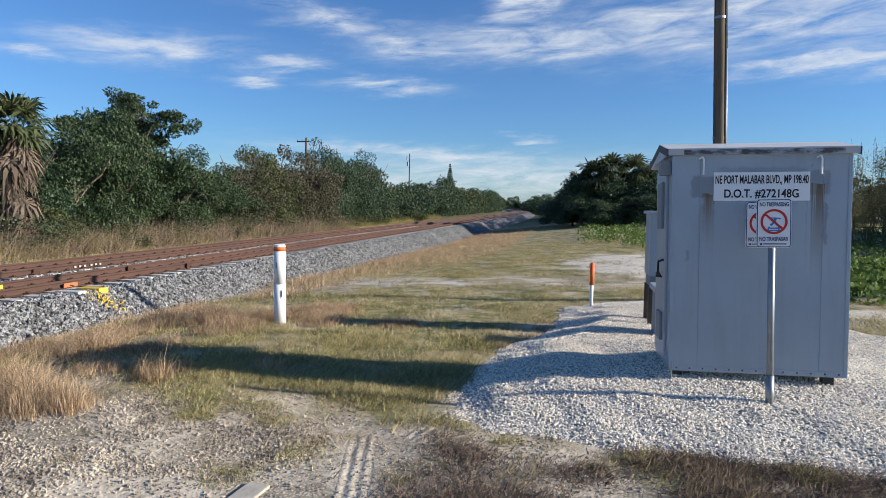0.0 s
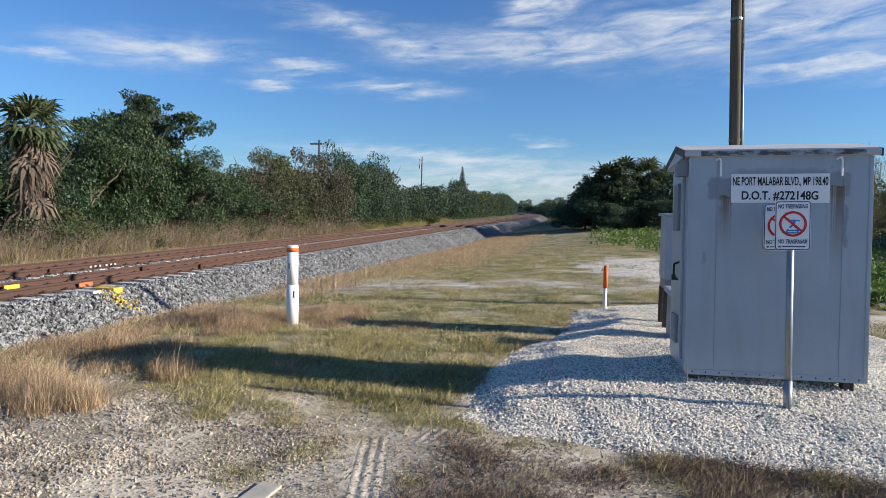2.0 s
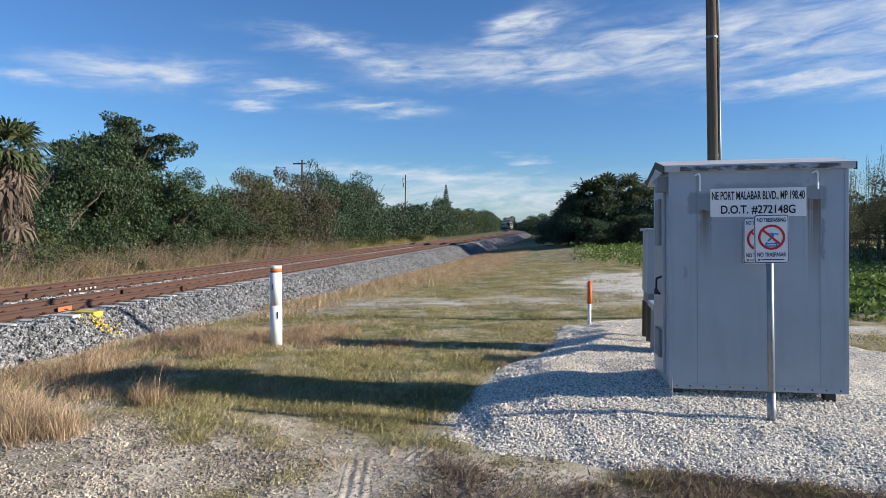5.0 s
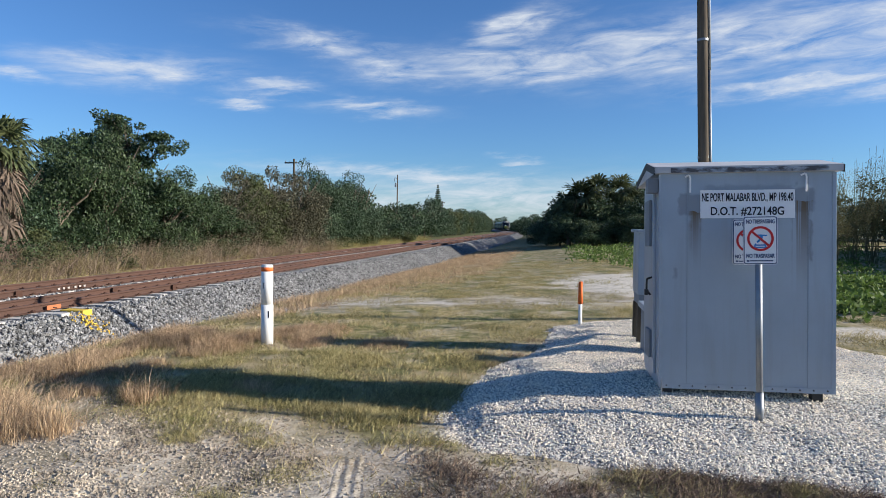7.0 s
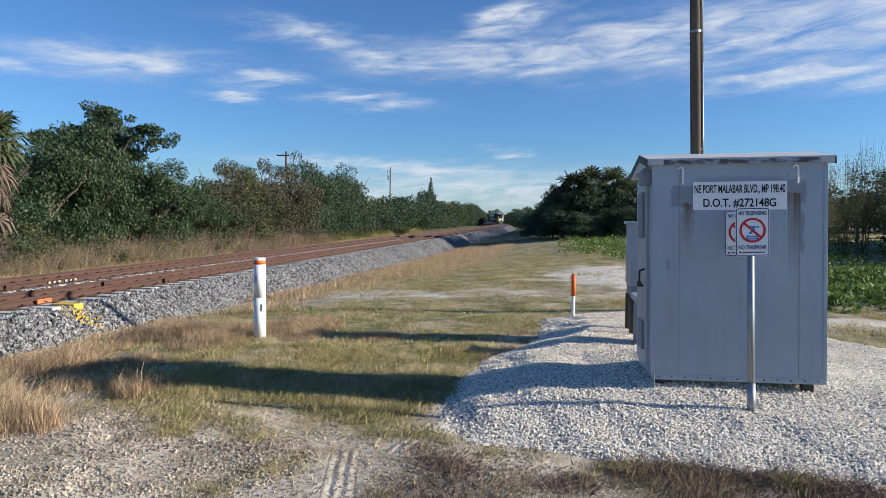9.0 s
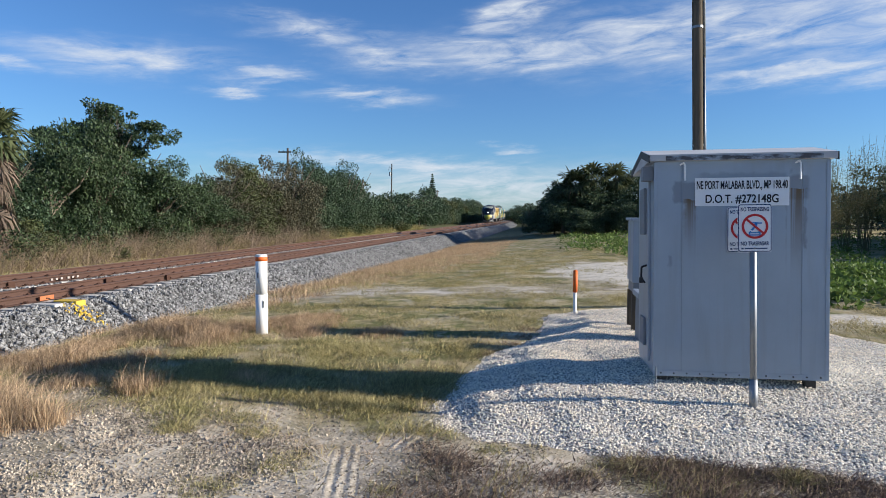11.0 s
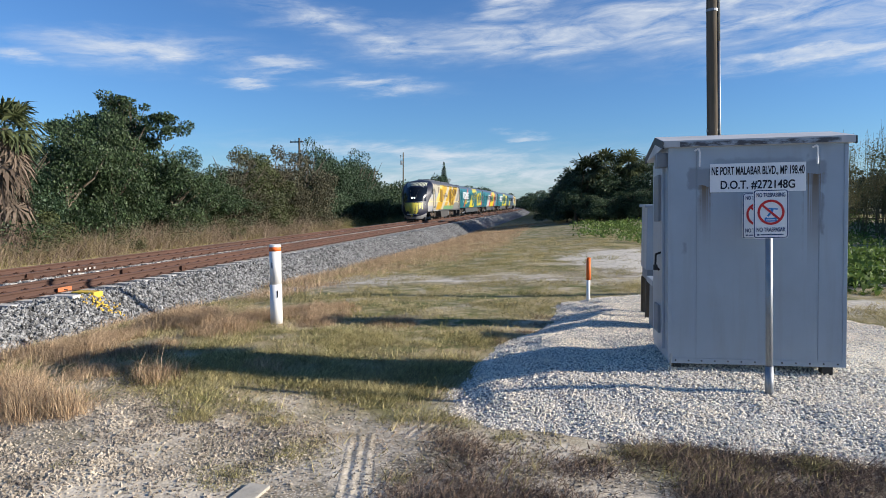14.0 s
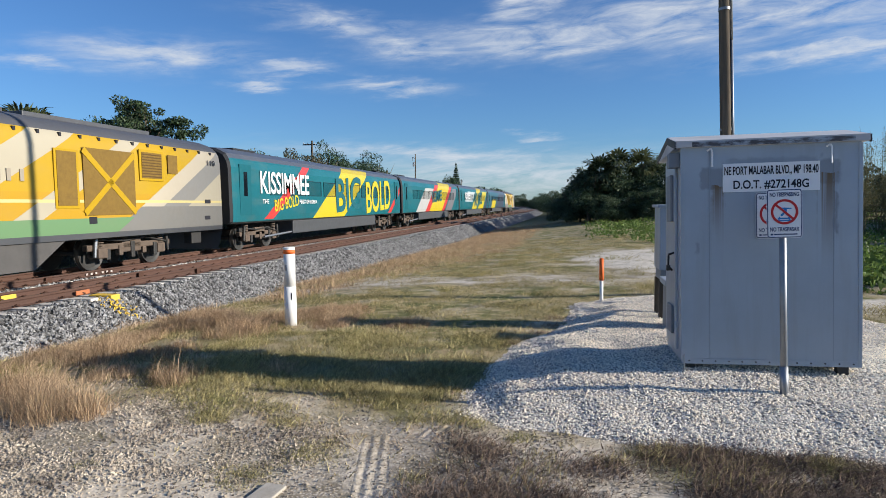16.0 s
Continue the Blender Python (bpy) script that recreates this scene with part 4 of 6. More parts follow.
def tree(name, x, y, w, h, style, label, category="tree", turn=0.0, group="", leaf="leaf", count=9000, size=0.16, blobs=None, n=44, lift=0.0):
    """A tree or shrub; crowns of one style share their mesh."""
    if style not in CROWNS:
        v, f = leaf_cloud(blobs or crown_blobs(6, 6, n, style, lift), count, size, style)
        CROWNS[style] = mesh_from("crown", v, f, M[leaf]), limbs(6, 6, style)
        tr = bpy.data.meshes.new("trunk")
        CROWNS[style][1].to_mesh(tr)
        CROWNS[style][1].free()
        tr.materials.append(M["bark"])
        CROWNS[style] = CROWNS[style][0], tr
    t = thing(name, label, category, pose(x, y, ground_z(x, y), 0, 0, turn) @ Matrix.Diagonal((w / 6, w / 6, h / 6, 1)), group)
    part("trunk", CROWNS[style][1], None, t)
    part("crown", CROWNS[style][0], None, t)
    return t


def west_woods():
    rng = random.Random(11)
    near = [("leaf", 21), ("leaf_dark", 22), ("leaf_olive", 23), ("leaf_dark", 24), ("leaf", 25), ("leaf_brown", 26)]
    far = [("leaf", 1), ("leaf_dark", 2), ("leaf_olive", 3), ("leaf_dark", 4), ("leaf", 5)]
    y, i = 22.0, 0
    while y < 330:
        base = lerp_table(y, [(22, 4.8), (26, 6.3), (30, 7.5), (34, 7.7), (38, 6.0), (41, 4.4), (44, 4.2), (47, 6.8), (52, 7.7), (56, 7.7), (60, 7.7), (64, 9.3), (69, 8.6), (77, 8.6), (83, 7.6), (90, 5.8), (105, 6.6), (120, 7.6), (180, 6.8), (260, 8.0)]) + rng.uniform(-0.6, 0.5) * (1.0 if y < 78 else 1.5)
        close = y < 80
        leaf, style = rng.choice((near[:2] + near[3:5] if y < 45 else [near[5], near[2], near[5]] if y < 60 else [near[1], near[3], near[3]]) if close else far)
        x = -24.5 - bend(y) + rng.uniform(-1.0, 0.6)
        w = rng.uniform(4.8, 7.0)
        tree("broadleaf_tree", x, y, w, base, style, "dense shrubby green tree of the trackside thicket", turn=rng.uniform(0, 360), group="trackside thicket", leaf=leaf, count=19000 if close else 4500, size=0.075 if close else 0.15)
        y += rng.uniform(2.2, 3.4) if close else rng.uniform(3.2, 5.5)
    # second row closes the gaps
    y = 16.0
    while y < 200:
        leaf, style = rng.choice(far[1:4])
        tree("broadleaf_tree", -29.5 - bend(y), y, 8.0, rng.uniform(3.6, 4.3) if 41 < y < 56 else rng.uniform(5.4, 7.0), style, "dense dark green tree at the back of the thicket", turn=rng.uniform(0, 360), group="trackside thicket", leaf=leaf, count=4500, size=0.2)
        y += rng.uniform(4.5, 6)


west_woods()


def tall_tree():
    """The tall open tree that stands over the thicket, with two loose upper crowns."""
    t = thing("tall_tree", "tall green tree with loose upper branches over the thicket", "tree", pose(-24.6, 33.3, -0.35))
    rng = random.Random(3)
    b = tube((0, 0, 0), (0.3, 0, 5.0), 0.16, 0.1, 9)
    tube((0.3, 0, 5.0), (-0.6, 0.3, 7.4), 0.08, 0.03, 7, b)
    tube((0.3, 0, 4.6), (2.4, 0.4, 6.6), 0.08, 0.03, 7, b)
    blobs = []
    for cx, cz, wx, wz, n, r in ((-0.6, 7.5, 1.4, 0.9, 34, 0.42), (2.4, 6.6, 0.9, 0.7, 20, 0.38), (-2.6, 6.2, 2.2, 0.9, 30, 0.6), (0.4, 6.0, 1.6, 0.8, 20, 0.5), (-1.0, 4.9, 2.8, 1.2, 26, 0.7), (2.2, 4.2, 1.6, 1.0, 14, 0.6), (-3.6, 4.2, 1.6, 1.2, 14, 0.6)):
        for _ in range(n):
            a, d = rng.uniform(0, 6.28), rng.random() ** 0.5
            k = rng.uniform(0.6, 1.25)
            blobs.append((cx + wx * d * math.cos(a), rng.uniform(-0.7, 0.7), cz + wz * d * math.sin(a), r * k, r * k, r * k * 0.6))
    for bx, by, bz, *_ in blobs[:34]:
        tube((0.3 if bx < 1 else 1.6, 0.1, 5.8), (bx, by, bz), 0.035, 0.012, 5, b)
    part("trunk", b, M["bark"], t)
    v, f = leaf_cloud(blobs, 30000, 0.085, 77)
    part("crown", mesh_from("crown", v, f, M["leaf"]), None, t)


tall_tree()


def fan_leaf(verts, faces, base, out, up, size, rng, droop=0.35, n=13):
    """One fan-shaped palm leaf of narrow folded blades."""
    out, up = Vector(out).normalized(), Vector(up).normalized()
    side = out.cross(up).normalized()
    hub = Vector(base) + out * size * 0.55
    for i in range(n):
        a = radians(-115 + 230 * i / (n - 1))
        d = (out * math.cos(a) + side * math.sin(a)).normalized()
        L = size * (0.62 + 0.25 * math.cos(a)) * rng.uniform(0.85, 1.1)
        mid, tip = hub + d * L * 0.6, hub + d * L + Vector((0, 0, -droop * L * rng.uniform(0.4, 1.2)))
        w = d.cross(up).normalized() * size * 0.05
        k = len(verts)
        verts += [hub, mid + w, tip, mid - w]
        faces.append((k, k + 1, k + 2, k + 3))
    k = len(verts)
    w = side * 0.012
    verts += [Vector(base) - w, Vector(base) + w, hub + w, hub - w]
    faces.append((k, k + 1, k + 2, k + 3))


def palm(x, y, h, r_leaf, label, skirt=True, seed=1, n_leaf=46):
    rng = random.Random(seed)
    t = thing("cabbage_palm", label, "palm tree", pose(x, y, ground_z(x, y)), group="cabbage palms")
    b = bmesh.new()
    steps = 9
    for i in range(steps):
        z0, z1 = h * i / steps - 0.2, h * (i + 1) / steps - 0.2
        tube((0.1 * math.sin(i), 0, z0), (0.1 * math.sin(i + 1), 0, z1), 0.2, 0.24, 10, b)
    part("trunk", b, M["bark"], t)
    verts, faces = [], []
    for i in range(n_leaf):
        a, e = rng.uniform(0, 6.28), rng.uniform(-0.7, 1.3)
        o = Vector((math.cos(a) * math.cos(e), math.sin(a) * math.cos(e), math.sin(e)))
        u = Vector((-math.cos(a) * math.sin(e), -math.sin(a) * math.sin(e), math.cos(e))) + Vector((rng.uniform(-.4, .4), rng.uniform(-.4, .4), 0))
        fan_leaf(verts, faces, Vector((0, 0, h - 0.2)), o, u, r_leaf * rng.uniform(0.8, 1.1), rng)
    part("crown", mesh_from("crown", verts, faces, M["frond"]), None, t)
    if skirt:
        verts, faces = [], []
        for i in range(105):
            a = rng.uniform(0, 6.28)
            z = h - 0.3 - rng.random() ** 1.2 * h * 0.75
            o = Vector((math.cos(a) * rng.uniform(0.2, 0.8), math.sin(a) * rng.uniform(0.2, 0.8), -1.0))
            u = Vector((math.cos(a), math.sin(a), 0.3))
            fan_leaf(verts, faces, (0.2 * math.cos(a), 0.2 * math.sin(a), z), o, u, r_leaf * rng.uniform(0.35, 0.95), rng, rng.uniform(0.2, 1.0), 9)
        part("dead_skirt", mesh_from("dead_skirt", verts, faces, M["frond_dead"]), None, t, "hanging skirt of dead brown fronds")


palm(-22.9, 23.2, 5.6, 1.35, "cabbage palm with a skirt of dead brown fronds", True, 1)


def grass(name, spots, h_lo, h_hi, width, material, label, category, lean=0.35, blades=14, spread=0.12, seed=0, fine=False):
    """Tufts of thin blades at spots (x, y, z, scale) as one object."""
    rng = np.random.default_rng(seed + len(spots))
    s = np.repeat(np.array(spots, float), blades, axis=0)
    n = len(s)
    a = rng.uniform(0, 6.283, n)
    off = rng.normal(0, 1, (n, 2)) * spread * s[:, 3:4]
    base = s[:, :3] + np.column_stack([off, np.full(n, -0.015)])
    hh = rng.uniform(h_lo, h_hi, n) * s[:, 3]
    ln = rng.uniform(0.05, lean, n) * hh
    dirv = np.column_stack([np.cos(a), np.sin(a), np.zeros(n)])
    side = np.column_stack([-np.sin(a + 1.0), np.cos(a + 1.0), np.zeros(n)]) * width * rng.uniform(0.6, 1.3, (n, 1))
    up = np.array((0, 0, 1.0))
    mid = base + dirv * ln[:, None] * 0.35 + up * hh[:, None] * 0.6
    tip = base + dirv * ln[:, None] * 1.3 + up * hh[:, None]
    me = bpy.data.meshes.new(name)
    if fine:
        v = np.stack([base - side, base + side, mid + side * 0.7, mid - side * 0.7, tip], 1).reshape(-1, 3)
        f = [q for k in range(0, 5 * n, 5) for q in ((k, k + 1, k + 2, k + 3), (k + 3, k + 2, k + 4))]
    else:
        v = np.stack([base - side, base + side, tip], 1).reshape(-1, 3)
        f = [(k, k + 1, k + 2) for k in range(0, 3 * n, 3)]
    me.from_pydata(v, [], f)
    me.materials.append(material)
    return thing(name, label, category, kind="stuff", data=me)


def spots_in(n, x0, x1, y0, y1, seed, keep=lambda x, y, r: True, power=1.0, lo=0.6, hi=1.3):
    rng = random.Random(seed)
    out, tries = [], 0
    while len(out) < n and tries < n * 30:
        tries += 1
        x, y = rng.uniform(x0, x1), y0 + (y1 - y0) * rng.random() ** power
        if keep(x, y, rng.random()):
            out.append((x, y, ground_z(x, y), rng.uniform(lo, hi)))
    return out


def clumps(centres, per, seed):
    rng = random.Random(seed)
    out = []
    for cx, cy, r, sc in centres:
        for _ in range(int(per * r * r * 4)):
            a, d = rng.uniform(0, 6.28), r * rng.random() ** 0.7
            x, y = cx + d * math.cos(a), cy + d * math.sin(a)
            out.append((x, y, ground_z(x, y), sc * rng.uniform(0.55, 1.15) * (1.1 - 0.5 * d / r)))
    return out


def off_pad(x, y, r):
    return pad_inside(x, y) < -0.1


def plant_grass():
    # rusty-brown bunch grass on the berm at the foot of the ballast
    berm = [(-5.05, 5.25, 0.34, 1.45), (-4.7, 5.3, 0.24, 1.2), (-5.5, 5.5, 0.4, 1.3), (-6.2, 6.0, 0.5, 1.2), (-4.55, 6.5, 0.25, 1.05), (-4.75, 6.7, 0.2, 0.9), (-5.6, 6.8, 0.4, 0.75), (-6.6, 7.8, 0.6, 0.9), (-7.6, 7.9, 0.7, 0.9), (-5.7, 8.0, 0.5, 0.6),
            (-6.0, 10.2, 0.6, 1.15), (-5.3, 10.5, 0.5, 1.0), (-4.3, 10.8, 0.6, 0.65), (-6.9, 10.3, 0.8, 0.9), (-5.4, 9.5, 0.6, 0.9), (-4.0, 10.1, 0.4, 0.6), (-4.7, 11.6, 0.9, 0.6), (-7.4, 8.9, 0.8, 0.9), (-7.5, 11.5, 0.9, 0.8), (-2.8, 10.3, 0.5, 0.5), (-3.6, 7.2, 0.3, 0.5)]
    grass("bunch_grass", clumps(berm, 110, 1), 0.08, 0.40, 0.0028, M["dry"], "dry reddish-brown bunch grass at the foot of the ballast", "dry grass", 1.3, 20, 0.07, 0, True)
    # tawny strip along the ballast further off
    strip = spots_in(4200, -9.7, -3.0, 12, 75, 2, lambda x, y, r: x < -9.7 + lerp_table(y, [(12, 2.2), (20, 3.2), (30, 6.0), (50, 7.0), (75, 6.0)]) * (0.5 + r) and noise.noise((x * 0.3, y * 0.2, 8)) > -0.25, 1.5)
    grass("tawny_grass", strip, 0.05, 0.25, 0.008, M["dry"], "tawny dry grass strip along the ballast", "dry grass", 1.2, 15, 0.2)
    # short turf
    def turf_keep(x, y, r):
        if not off_pad(x, y, r):
            return False
        dens = 0.02 if y < 6.4 else 0.9
        if abs(y + 3.5 * noise.noise((x * 0.2, y * 0.2, 0)) - 17.5) < 1.3:
            dens *= 0.2
        if ((x - 3.2) / 3.4) ** 2 + ((y - 23.5) / 5.2) ** 2 < 1.2:
            dens *= 0.05
        return r < dens * (0.45 + 2.0 * noise.noise((x * 0.8, y * 0.9, 3)))
    turf = spots_in(17000, -9.0, 8.0, 4.5, 40.0, 3, turf_keep, 1.9)
    grass("turf", turf, 0.02, 0.085, 0.0075, M["turf"], "short olive and straw-coloured turf", "grass", 1.6, 12, 0.11)
    tufts = [(-3.5, 5.5, 0.24, 0.9), (-3.45, 5.45, 0.18, 0.9), (-1.9, 6.4, 0.36, 0.95), (-2.15, 6.6, 0.4, 0.9), (-1.6, 6.5, 0.3, 0.85), (-2.66, 5.6, 0.3, 0.4), (-2.13, 4.9, 0.3, 0.4), (-2.55, 4.37, 0.3, 0.45), (-3.81, 4.22, 0.1, 0.5), (0.62, 5.3, 0.26, 0.7), (1.9, 5.25, 0.24, 0.7), (0.3, 5.1, 0.2, 0.5), (1.4, 5.2, 0.25, 0.5), (-0.5, 5.45, 0.2, 0.5), (-2.35, 6.7, 0.5, 0.7), (-1.5, 6.8, 0.45, 0.65), (-2.2, 4.9, 0.38, 0.4), (-2.65, 5.5, 0.25, 0.45), (-2.45, 4.4, 0.3, 0.4), (-1.2, 4.5, 0.2, 0.4), (-4.3, 6.4, 0.5, 0.6), (-2.6, 7.4, 0.7, 0.5), (-1.3, 7.4, 0.5, 0.5), (-1.0, 5.9, 0.25, 0.4), (-3.2, 6.6, 0.5, 0.5)]
    grass("green_tufts", clumps(tufts, 300, 5), 0.025, 0.15, 0.0042, M["low_green"], "low olive-green grass tufts in the sand", "grass", 2.0, 14, 0.06)
    debris = spots_in(420, -5.5, 3.0, 3.4, 6.4, 27, lambda x, y, r: pad_inside(x, y) < 0)
    grass("twig_litter", debris, 0.01, 0.06, 0.0035, M["twig"], "dark twigs and dry litter on the sand", "twigs", 3.0, 7, 0.06)
    mid = spots_in(1500, -8.5, 6.0, 6.8, 30, 28, lambda x, y, r: off_pad(x, y, r) and noise.noise((x * 0.9, y * 0.7, 21)) > 0.12, 1.5)
    grass("straw_tufts", mid, 0.04, 0.17, 0.005, M["straw"], "scattered straw-coloured tufts in the turf", "grass", 1.6, 14, 0.1)
    near_turf = spots_in(3000, -5.2, -0.7, 5.7, 9.4, 41, lambda x, y, r: off_pad(x, y, r) and r < 0.25 + 2.2 * noise.noise((x * 1.1, y * 1.4, 12)) + 0.08 * (y - 6.4))
    grass("near_turf", near_turf, 0.03, 0.11, 0.004, M["low_green"], "short olive-green turf at the edge of the sand", "grass", 1.8, 12, 0.07, 3)
    thatch = spots_in(3000, -5.4, -0.4, 5.0, 10.0, 42, lambda x, y, r: off_pad(x, y, r) and noise.noise((x * 1.3, y * 1.6, 31)) > -0.1)
    grass("dry_thatch", thatch, 0.012, 0.05, 0.0035, M["dry"], "pale dry thatch lying between the turf", "dry grass", 4.0, 9, 0.1, 4)
    # brown dead mat along the front of the pad
    mat = spots_in(2300, -1.1, 4.5, 3.7, 5.5, 7, lambda x, y, r: pad_inside(x, y) < 0.02 and noise.noise((x * 1.1, y * 1.6, 6)) > 0.0)
    mat += clumps([(-0.75, 4.7, 0.38, 1.1), (-1.15, 4.55, 0.3, 1.0), (-0.25, 4.7, 0.35, 1.1), (-0.7, 4.35, 0.5, 1.0), (-0.1, 4.3, 0.4, 0.9), (1.25, 5.35, 0.4, 1.0), (0.9, 5.4, 0.3, 0.8), (2.3, 5.35, 0.4, 1.0), (2.8, 5.3, 0.4, 1.0), (1.7, 5.45, 0.3, 0.8), (3.3, 5.3, 0.4, 0.9)], 75, 17)
    grass("dead_weed_mat", mat, 0.02, 0.08, 0.0055, M["twig"], "matted dead brown weeds along the gravel edge", "dead weeds", 3.2, 19, 0.1)
    olive = spots_in(110, -0.4, 4.5, 4.1, 5.5, 8, lambda x, y, r: pad_inside(x, y) < 0 and noise.noise((x * 1.3, y * 1.3, 16)) > 0.05)
    grass("verge_weeds", olive, 0.03, 0.10, 0.004, M["straw"], "sparse olive weeds beside the gravel pad", "weeds", 1.2, 12, 0.07)
    edge = [(x, y, 0.22, 0.45) for x, y in ((-0.55, 8.6), (-0.7, 9.2), (-0.5, 9.8), (-0.35, 10.4), (-0.3, 11.0), (0.2, 12.4), (-0.8, 8.9))]
    grass("dead_scrub_edge", clumps(edge, 120, 9), 0.08, 0.35, 0.004, M["scrub"], "dead brown twigs at the pad edge", "dead weeds", 1.2, 10, 0.06)
    # far side of the line: mown strip, tall weeds, grey scrub
    far = spots_in(2600, -21.5, -18.6, 14, 70, 10, lambda x, y, r: True, 1.3)
    grass("far_verge_grass", far, 0.06, 0.22, 0.008, M["turf"], "faded short grass beyond the track", "grass", 0.8, 9, 0.16)
    tall = spots_in(1900, -23.6, -21.2, 15, 110, 11, lambda x, y, r: noise.noise((x * 0.5, y * 0.4, 9)) > -0.1, 1.4, 0.4, 1.25)
    grass("tall_weeds", tall, 0.2, 1.0, 0.011, M["straw"], "tall yellowing weeds under the thicket", "weeds", 1.1, 14, 0.3)
    rngs = random.Random(33)
    ys = 17.0
    while ys < 100:
        tree("shrub", -22.3 + rngs.uniform(-0.7, 0.5), ys, rngs.uniform(1.8, 3.4), rngs.uniform(1.0, 2.2), 31 + rngs.randrange(3), "low olive shrub at the edge of the thicket", "shrub", rngs.uniform(0, 360), "thicket edge shrubs", "leaf_olive", 3600, 0.17)
        ys += rngs.uniform(3.0, 8.0)
    scrub = spots_in(1100, -23.6, -20.9, 15, 60, 12, lambda x, y, r: True, 1.2)
    grass("grey_scrub", scrub, 0.3, 1.6, 0.009, M["scrub"], "tangled grey-brown dead scrub below the palm", "dead scrub", 1.5, 18, 0.4)
    # lush low weeds past the clearing and beside the drive
    def weeds(name, spots, size, label, count, seed):
        rng = random.Random(seed)
        blobs = [(x, y, z + 0.08, size * sc * rng.uniform(0.7, 1.4), size * sc, size * sc * 0.45) for x, y, z, sc in spots]
        v, f = leaf_cloud(blobs, count, 0.09, seed)
        me = mesh_from(name, v, f, M["weed"])
        thing(name, label, "weeds", kind="stuff", data=me)
    gw = spots_in(600, 1.2, 26, 29, 62, 13, lambda x, y, r: (x > 7 or y > 34 + 6 * noise.noise((x * 0.35, 0, 0))) and x < y * 0.6 and noise.noise((x * 0.4, y * 0.25, 2)) > -0.15, 1.3)
    weeds("green_weeds", gw, 0.75, "lush green weeds past the gravel clearing", 30000, 13)
    gv = spots_in(330, 4.8, 19, 14.8, 31, 14, lambda x, y, r: x > 0.33 * y and noise.noise((x * 0.4, y * 0.4, 5)) > -0.3, 1.0)
    weeds("drive_weeds", gv, 0.5, "lush green weeds beside the drive", 26000, 14)


plant_grass()


def east_grove():
    """Dark palms and shrubs between the drive and the line."""
    k = 0
    for x, y, w, h, leaf, style in ((0.6, 70, 6.0, 4.6, "leaf_grove", 12), (2.2, 67, 7.0, 6.2, "leaf_grove", 12), (5.8, 68, 8.0, 6.8, "leaf_grove", 14), (9.0, 68, 7.4, 6.4, "leaf_grove", 15), (12.0, 70, 7.5, 5.8, "leaf_grove", 15), (4.0, 73, 8.0, 6.6, "leaf_grove", 14), (-0.8, 76, 5.5, 3.6, "leaf_grove", 12), (7.4, 64, 5.0, 3.4, "leaf_grove", 12), (3.6, 63.5, 4.5, 3.0, "leaf_grove", 12)):
        tree("shrub_tree", x, y, w, h, style, "dark green shrub of the trackside grove", turn=k * 77.0, group="trackside grove", leaf=leaf, count=15000, size=0.10)
        k += 1
    for i, (x, y, h) in enumerate(((2.6, 66.5, 5.2), (4.4, 66.6, 5.8), (6.6, 67, 5.6), (1.4, 67.5, 4.2))):
        palm(x, y, h, 1.7, "dark cabbage palm rising from the grove", False, 20 + i, 40)
    # trees right of the line further off; nearer, unseen ones added to shade it
    rng = random.Random(4)
    y, i = 77.0, 0
    while y < 330:
        tree("broadleaf_tree", 1.5 - lerp_table(y, [(80, 0), (130, 2.0), (200, 9.5), (330, 22)]) + rng.uniform(0, 1.5), y, rng.uniform(6, 8), rng.uniform(5.0, 6.6), (2, 4, 1)[i % 3], "distant dark tree in the row that shades the line", turn=i * 50.0, group="east trees", leaf="leaf_dark", count=4500, size=0.17)
        y += 5.0 if y < 150 else 13.0
        i += 1
    for i in range(14):
        tree("broadleaf_tree", 14 + i * 4.2, 62 + rng.uniform(-3, 6), rng.uniform(6, 8), rng.uniform(5.2, 6.4), (2, 4, 5)[i % 3], "dark tree behind the lawn and fence", turn=i * 40.0, group="trees behind the fence", leaf="leaf_dark", count=4500, size=0.2)
    for i in range(6):
        tree("broadleaf_tree", 26 + (i % 2) * 4, 34 + i * 3.4, 7.5, rng.uniform(6.0, 7.5), (2, 4, 5)[i % 3], "shade tree at the edge of the far lawn", turn=i * 61.0, group="lawn shade trees", leaf="leaf_dark", count=4500, size=0.2)
    # closing woods at the end of the line
    for i in range(34):
        y = 430 + rng.uniform(0, 60)
        tree("broadleaf_tree", -150 + i * 9, y, 14, rng.uniform(7, 11), (1, 2, 4)[i % 3], "distant tree closing the view along the line", turn=i * 30.0, group="far woods", leaf="leaf_dark", count=4500, size=0.2)


east_grove()


